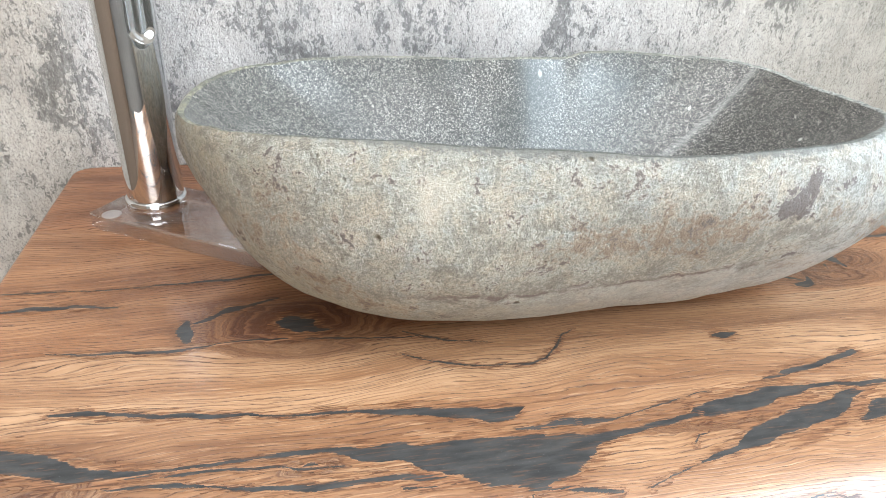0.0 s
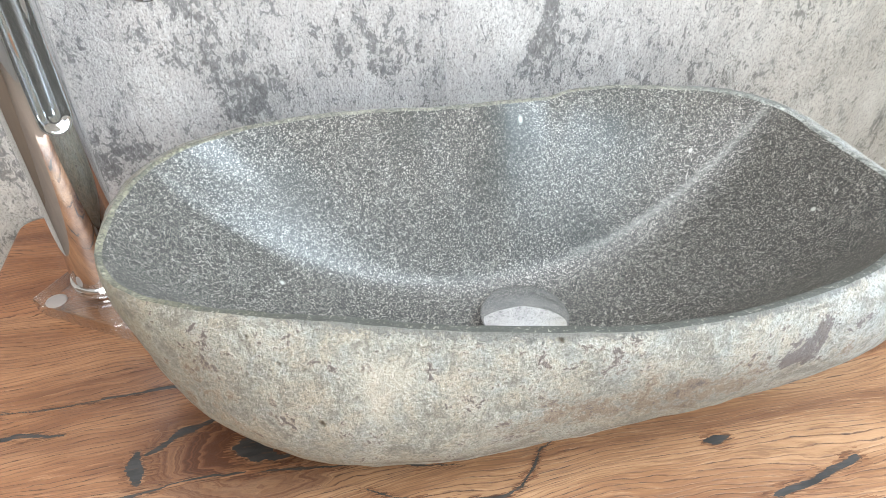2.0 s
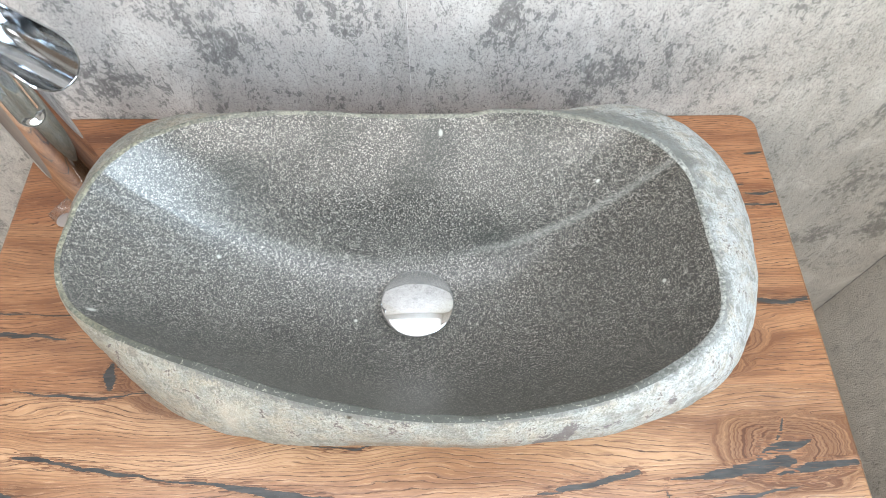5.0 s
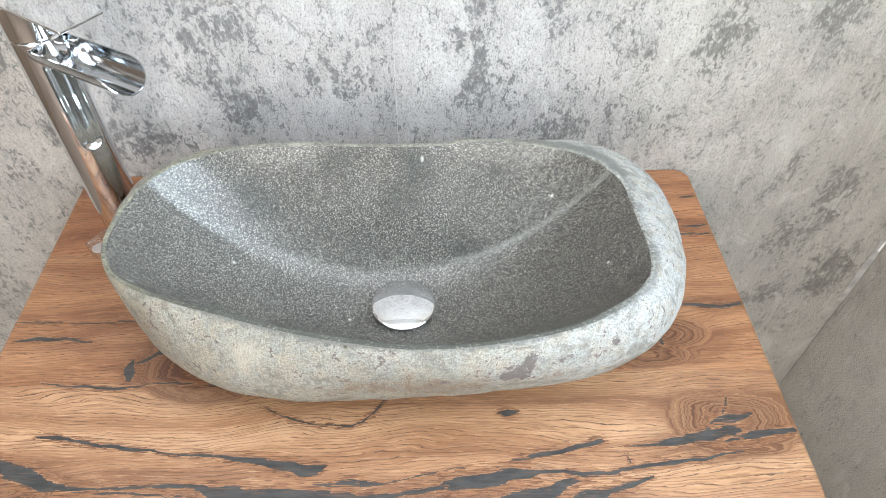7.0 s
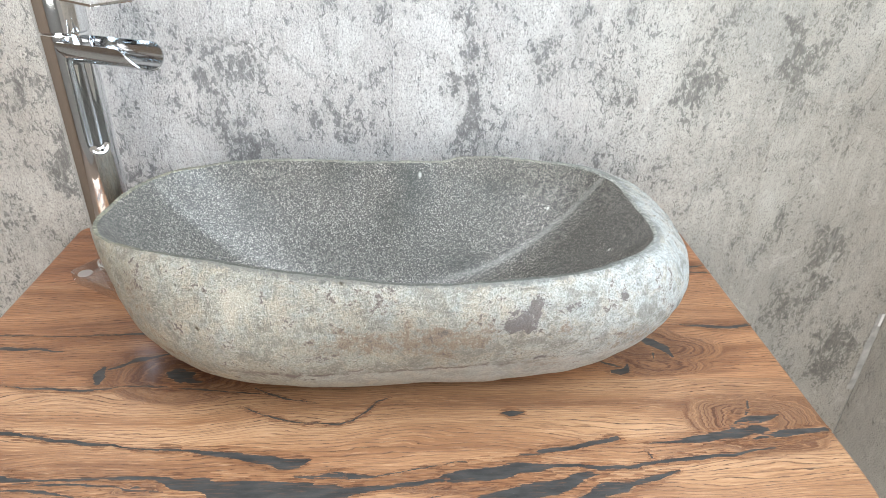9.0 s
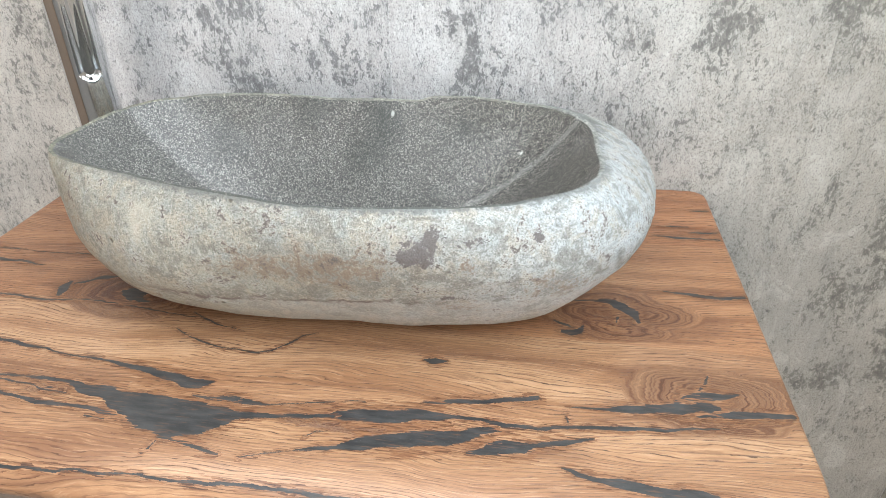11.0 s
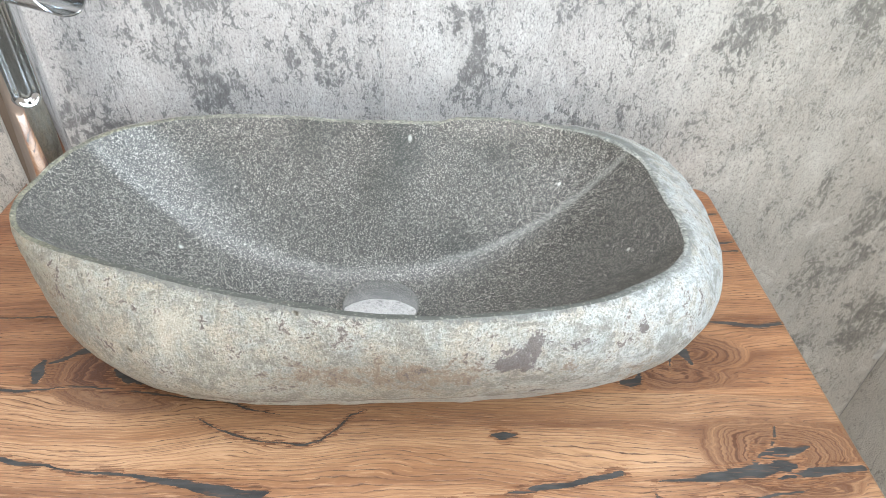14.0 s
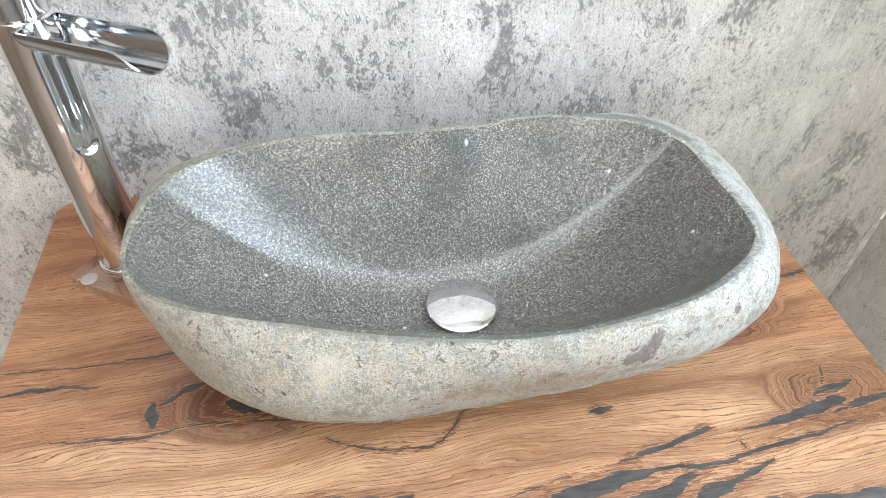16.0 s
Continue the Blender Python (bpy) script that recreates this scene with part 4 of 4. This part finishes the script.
seam([(-0.284, -0.317, 0.0022), (-0.285, -0.325, 0.0052), (-0.283, -0.333, 0.0056), (-0.281, -0.342, 0.0028)], 0.0012)
seam([(-0.281, -0.322, 0.001), (-0.268, -0.315, 0.002), (-0.256, -0.307, 0.003), (-0.239, -0.3, 0.0024), (-0.217, -0.293, 0.001)], 0.0008)
seam([(-0.216, -0.328, 0.0024), (-0.207, -0.329, 0.0075), (-0.197, -0.334, 0.0085), (-0.188, -0.34, 0.0042), (-0.178, -0.341, 0.0012)], 0.0016)
seam([(-0.435, -0.26, 0.0006), (-0.389, -0.261, 0.0009), (-0.347, -0.264, 0.0005), (-0.304, -0.262, 0.0009), (-0.259, -0.259, 0.0016), (-0.222, -0.256, 0.0018)], 0.0006)
seam([(-0.428, -0.289, 0.0008), (-0.403, -0.284, 0.0022), (-0.375, -0.285, 0.0024), (-0.352, -0.289, 0.0014), (-0.338, -0.291, 0.0006)], 0.0008)
seam([(-0.375, -0.344, 0.0004), (-0.33, -0.3505, 0.0016), (-0.292, -0.3515, 0.0014), (-0.253, -0.3475, 0.0006), (-0.213, -0.3485, 0.0012), (-0.171, -0.353, 0.001), (-0.11, -0.36, 0.0004)], 0.0007)
seam([(-0.36, -0.552, 0.0004), (-0.2, -0.549, 0.0012), (-0.08, -0.545, 0.0008), (0.05, -0.542, 0.0014), (0.13, -0.5435, 0.0004)], 0.0007)
seam([(0.045, -0.496, 0.0004), (0.052, -0.4905, 0.0008), (0.06, -0.489, 0.0004)], 0.0003)

tagged(part("stained_fibre", inlay(fibres), stain_mat, worktop), "dark brown stained oak fibres", kind="stuff")
tagged(part("tinged_fibre", inlay(tinges), tinge_mat, worktop), "red brown tinged oak fibres", kind="stuff")

# ---- the stone basin ----
CX, CY, RX, RY = 0.0, -0.27, 0.275, 0.145
BOTTOM = TOP + 0.0006
N_ROUND = 300


def rim_factor(a):
    """How far the rim stands from an ellipse in the direction a."""
    c, s = math.cos, math.sin
    return 1.031 + 0.032 * c(a) + 0.030 * s(a) - 0.004 * c(2 * a) - 0.053 * s(2 * a) - 0.027 * c(3 * a) + 0.031 * s(3 * a) - 0.044 * c(4 * a) + 0.017 * s(4 * a) - 0.006 * c(5 * a) - 0.022 * s(5 * a)


def rim_rise(a):
    """A low step up along the back of the rim."""
    return 0.006 * smoothstep(0.26, 0.34, math.cos(a)) * smoothstep(0.25, 0.6, math.sin(a))


def rim_point(a):
    west = max(0.0, -math.cos(a))
    k = (rim_factor(a) + 0.02 * west ** 6) * (1 + 0.006 * noise.noise((3 * math.cos(a), 3 * math.sin(a), 1.7)))
    x, y = CX + RX * k * math.cos(a), CY + RY * k * math.sin(a)
    z = 1.012 - 0.006 * math.sin(a) - 0.010 * west ** 4 + rim_rise(a) + 0.0022 * noise.noise((4 * math.cos(a), 4 * math.sin(a), 8.0)) + 0.001 * noise.noise((14 * math.cos(a), 14 * math.sin(a), 2.0))
    return Vector((x, y, z))


def swell(a, mean, *pairs):
    """A value round the basin: a mean and its first waves, (cosine, sine) each."""
    return mean + sum(c * math.cos((k + 1) * a) + q * math.sin((k + 1) * a) for k, (c, q) in enumerate(pairs))


def outward(a):
    return Vector((math.cos(a) / RX, math.sin(a) / RY, 0)).normalized()


def shell_point(a, u):
    """The outside, from the foot (u = 0) to the rim (u = 1)."""
    rim = rim_point(a)
    out = outward(a)
    z = BOTTOM + (rim.z - BOTTOM) * u
    belly = swell(a, 0.0357, (0.0151, 0.0064), (0.0113, 0.0057), (0.0136, 0.0121), (-0.0104, 0.0015)) * max(0.0, 4 * u * (1 - u)) ** 0.8 * (1.15 - 0.3 * u)
    tuck = swell(a, 0.0746, (-0.0051, 0.0026), (0.0107, 0.0014), (-0.0057, 0.0044), (0.0051, 0.0059)) * (1 - u) ** 1.901 + 0.03 * max(0.0, 1 - u / 0.10) ** 2.2
    lean = swell(a, 0.0204, (0.0129, 0.0284), (-0.0067, -0.0013)) * 4 * u * (1 - u) * (2 * u - 1)
    behind = smoothstep(0.74, 0.97, math.sin(a))
    tuck = min(tuck, 0.135)
    belly, tuck, lean = belly * (1 - behind) + 0.018 * behind * 4 * u * (1 - u), tuck * (1 - behind) + 0.05 * (1 - u) ** 2 * behind, lean * (1 - behind)
    p = Vector((rim.x, rim.y, z)) + out * (belly - tuck + lean)
    n = noise.noise(p * 15) * 0.003 + noise.noise(p * 42) * 0.0014 + noise.noise(p * 120) * 0.0006
    fade = min(1.0, (1 - u) / 0.06) * min(1.0, u / 0.05 + 0.2)
    return p + out * n * fade


def loft(bm, rows):
    for a, b in zip(rows, rows[1:]):
        for k in range(N_ROUND):
            j = (k + 1) % N_ROUND
            bm.faces.new((a[k], a[j], b[j], b[k]))


def ring(bm, place):
    return [bm.verts.new(place(2 * math.pi * k / N_ROUND)) for k in range(N_ROUND)]


def basin_shell():
    bm = bmesh.new()
    steps = [0.0, 0.012, 0.03, 0.055, 0.085, 0.12] + [0.16 + 0.84 * k / 40 for k in range(41)]
    rows = [ring(bm, lambda a: shell_point(a, u)) for u in steps]
    loft(bm, rows)
    hub = bm.verts.new((0.0, -0.26, BOTTOM))
    for k in range(N_ROUND):
        bm.faces.new((rows[0][(k + 1) % N_ROUND], rows[0][k], hub))
    return bm


FLOOR_Z, DRAIN = 0.8695, (0.0215, -0.266)


def dish(x, y):
    r = math.hypot((x - 0.005) / 0.272, (y + 0.272) / 0.150)
    return FLOOR_Z + 0.146 * (0.10 * r + 0.90 * r ** 2.5)


def hollow_height(x, y):
    """The ground hollow: a dished bowl, cut by a straighter slope along the back, with a soft valley between."""
    valley = -0.219 + (0.50 if x > 0 else 0.62) * x * x
    slope = dish(x, valley) + 1.30 * (y - valley)
    d, k = dish(x, y), 0.0022
    return 0.5 * (d + slope + math.sqrt((d - slope) ** 2 + 4 * k * k))


def bowl_point(a, r):
    rim = rim_point(a)
    lip = 0.0042 + 0.0018 * noise.noise((5 * math.cos(a), 5 * math.sin(a), 4.0)) + 0.0015 * max(0.0, -math.sin(a))
    edge = rim - outward(a) * lip
    edge.z = rim.z - 0.0012
    x, y = DRAIN[0] + (edge.x - DRAIN[0]) * r, DRAIN[1] + (edge.y - DRAIN[1]) * r
    rise = rim_rise(a)
    miss = edge.z - rise - hollow_height(edge.x, edge.y)
    return Vector((x, y, hollow_height(x, y) + miss * r ** 3 + rise * r ** 12))


def basin_lip():
    """The worn edge between the outside and the hollow, rounded over and ragged."""
    bm = bmesh.new()

    def across(a, w):
        out, edge = rim_point(a), bowl_point(a, 1.0)
        p = out.lerp(edge, w)
        p.z += (0.0005 + 0.0010 * noise.noise((22 * math.cos(a), 22 * math.sin(a), 6.0)) + 0.0008 * noise.noise((70 * math.cos(a), 70 * math.sin(a), 1.0))) * 4 * w * (1 - w)
        return p

    loft(bm, [ring(bm, lambda a: across(a, w)) for w in (0.0, 0.2, 0.4, 0.6, 0.8, 1.0)])
    return bm


def basin_hollow():
    bm = bmesh.new()
    rings = 90
    rows = []
    for i in range(rings):
        r = 1 - 0.97 * i / (rings - 1)
        rows.append(ring(bm, lambda a: bowl_point(a, r)))
    loft(bm, rows)
    bm.faces.new(rows[-1])
    return bm


basin = thing("stone_basin", "river stone wash basin with a ground dark hollow", "basin")
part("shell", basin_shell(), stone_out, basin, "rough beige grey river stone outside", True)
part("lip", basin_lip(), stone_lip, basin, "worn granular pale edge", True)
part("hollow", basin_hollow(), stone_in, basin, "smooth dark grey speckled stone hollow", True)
CAP_R, CAP_Z = 0.0372, 0.8862
dome = [(CAP_R * k / 24, CAP_Z - 0.0062 * (k / 24) ** 2.2) for k in range(24)]
edge_turn = [(CAP_R - 0.0004, CAP_Z - 0.0063), (CAP_R, CAP_Z - 0.0070), (CAP_R - 0.0003, CAP_Z - 0.0077), (CAP_R - 0.0014, CAP_Z - 0.0081), (0.031, CAP_Z - 0.0082), (0.0, CAP_Z - 0.0082)]
drain = part("drain_cap", lathe(dome + edge_turn, DRAIN, 96), chrome, basin, "domed chrome push drain cap", True)
part("drain_stem", lathe([(0.0, 0.8781), (0.032, 0.8781), (0.032, 0.858), (0.0, 0.858)], DRAIN, 32), chrome, drain)

# ---- the acrylic plate under the tap ----
plate_bm = bmesh.new()
outline = [(-0.388, -0.149), (-0.379, -0.1575), (-0.217, -0.2555), (-0.175, -0.182), (-0.340, -0.078)]
plate_bm.faces.new([plate_bm.verts.new((x, y, TOP + 0.0005)) for x, y in outline])
ext = bmesh.ops.extrude_face_region(plate_bm, geom=plate_bm.faces[:])
bmesh.ops.translate(plate_bm, vec=(0, 0, 0.0155), verts=[v for v in ext["geom"] if isinstance(v, bmesh.types.BMVert)])
bmesh.ops.bevel(plate_bm, geom=plate_bm.edges[:], offset=0.0018, segments=2, profile=0.5, affect="EDGES")
PLATE = TOP + 0.016
plate = tagged(part("acrylic_plate", plate_bm, acrylic), "thick clear acrylic plate under the tap", "plate")
plate.visible_shadow = False
plate.data.materials.append(acrylic_edge)
for face in plate.data.polygons:
    face.material_index = 0 if abs(face.normal.z) > 0.8 else 1
for bx, by in ((-0.366, -0.157), (-0.235, -0.222)):
    part("bumper", lathe([(0.0, PLATE + 0.0012), (0.006, PLATE + 0.0011), (0.0085, PLATE + 0.0006), (0.0088, PLATE + 0.0002), (0.0, PLATE + 0.0002)], (bx, by), 32), plain("clear_bumper", (0.33, 0.30, 0.28), 0.3), plate, "round milky rubber dot", True)

# ---- the tap ----
TX, TY, TR = -0.329, -0.135, 0.0255
tap = thing("basin_tap", "tall chrome waterfall basin tap on acrylic plate", "tap")
GO = Vector((0.835, -0.55, 0)).normalized()
CUT = Matrix.Rotation(radians(-13), 3, "Z") @ GO  # where the hollow in the column faces
SIDE = Vector((-GO.y, GO.x, 0))


def column():
    """The upright tube, with a long round-ended hollow under the spout and a fine joint line below it."""
    bm = bmesh.new()
    seg = 160
    levels = [PLATE + 0.006, PLATE + 0.012, 0.95, 1.004, 1.009] + [1.010 + 0.002 * k for k in range(6)] + [1.0215 + 0.0005 * k for k in range(20)] + [1.032 + 0.002 * k for k in range(61)]
    rows = []
    for z in levels:
        row = []
        for k in range(seg):
            a = 2 * math.pi * k / seg
            d = Vector((math.cos(a), math.sin(a), 0))
            r = TR
            side, facing = d.dot(CUT.cross(Vector((0, 0, 1)))) * TR, d.dot(CUT)
            if facing > 0:
                reach = math.hypot(side, min(0.0, z - 1.035)) if z < 1.035 else abs(side)
                r -= 0.0042 * smoothstep(0.0138, 0.0055, reach) * smoothstep(1.136, 1.122, z)
            row.append(bm.verts.new((TX + d.x * r, TY + d.y * r, z)))
        rows.append(row)
    for a, b in zip(rows, rows[1:]):
        for k in range(seg):
            j = (k + 1) % seg
            bm.faces.new((a[k], a[j], b[j], b[k]))
    bm.faces.new(rows[0])
    bm.faces.new(rows[-1])
    return bm


part("column", column(), chrome, tap, smooth=True)
part("base_ring", lathe([(0.0, PLATE + 0.0002), (TR + 0.001, PLATE + 0.0002), (TR + 0.0022, PLATE + 0.0016), (TR + 0.0022, PLATE + 0.009), (TR + 0.001, PLATE + 0.0104), (TR, PLATE + 0.0104)], (TX, TY), 96), chrome, tap, smooth=True)


def spout():
    """An open trough with a rounded, slanting mouth."""
    bm = bmesh.new()
    r0, r1 = 0.0218, 0.0204
    steps, around = 30, 96
    outer, inner = [], []
    for i in range(steps + 1):
        t = 1 - (1 - i / steps) ** 1.8
        open_angle = math.radians(94 * math.sqrt(max(0.05, 1 - (max(0.0, t - 0.80) / 0.2) ** 2.4)))
        ro, ri = [], []
        for j in range(around + 1):
            w = -1 + 2 * j / around
            b = w * open_angle
            reach = 0.135 * t
            for rad, row in ((r0, ro), (r1, ri)):
                p = Vector((TX, TY, 1.1435)) + GO * reach + SIDE * (math.sin(b) * rad) - Vector((0, 0, 1)) * (math.cos(b) * rad) + Vector((0, 0, 0.009 * t))
                row.append(bm.verts.new(p))
        outer.append(ro)
        inner.append(ri)
    lips = {v for row in outer + inner for v in (row[0], row[-1])} | set(outer[-1]) | set(inner[-1])
    for i in range(steps):
        for j in range(around):
            bm.faces.new((outer[i][j], outer[i][j + 1], outer[i + 1][j + 1], outer[i + 1][j]))
            bm.faces.new((inner[i][j], inner[i + 1][j], inner[i + 1][j + 1], inner[i][j + 1]))
        for j in (0, around):
            bm.faces.new((outer[i][j], outer[i + 1][j], inner[i + 1][j], inner[i][j]))
    for j in range(around):
        bm.faces.new((outer[steps][j], inner[steps][j], inner[steps][j + 1], outer[steps][j + 1]))
        bm.faces.new((outer[0][j], outer[0][j + 1], inner[0][j + 1], inner[0][j]))
    bmesh.ops.recalc_face_normals(bm, faces=bm.faces)
    for row in [*outer, *inner]:
        for k in (0, around):
            for e in row[k].link_edges:
                if all(v in lips for v in e.verts):
                    e.smooth = False
    return bm


part("spout", spout(), spout_chrome, tap, "open chrome trough spout", True)


def head():
    """The cartridge head: a collar and a cylinder cut off on a slant."""
    bm = bmesh.new()
    seg = 72
    rows = []
    for rad, z, slant in ((TR - 0.0012, 1.1532, 0), (TR, 1.1545, 0), (TR, 1.157, 0), (TR, 1.188, 1), (TR - 0.001, 1.1888, 1)):
        row = []
        for k in range(seg):
            a = 2 * math.pi * k / seg
            p = Vector((TX + rad * math.cos(a), TY + rad * math.sin(a), 0))
            d = (p - Vector((TX, TY, 0))).dot(GO)
            p.z = z - slant * 0.03 * d
            row.append(bm.verts.new(p))
        rows.append(row)
    for a, b in zip(rows, rows[1:]):
        for k in range(seg):
            j = (k + 1) % seg
            bm.faces.new((a[k], a[j], b[j], b[k]))
    bm.faces.new(rows[0])
    bm.faces.new(rows[-1])
    for row in rows:
        for k in range(seg):
            bm.edges.get((row[k], row[(k + 1) % seg])).smooth = False
    return bm


part("head", head(), chrome, tap, smooth=True)
lever_bm = box(-0.030, 0.0945, -0.0245, 0.0215, -0.0015, 0.0015, 0.0008)
tilt = Matrix.Translation((TX, TY, 1.1915)) @ Matrix(((GO.x, SIDE.x, 0, 0), (GO.y, SIDE.y, 0, 0), (0, 0, 1, 0), (0, 0, 0, 1))) @ Matrix.Rotation(radians(1.2), 4, "Y")
bmesh.ops.transform(lever_bm, matrix=tilt, verts=lever_bm.verts)
part("lever", lever_bm, chrome, tap, "flat chrome lever plate")
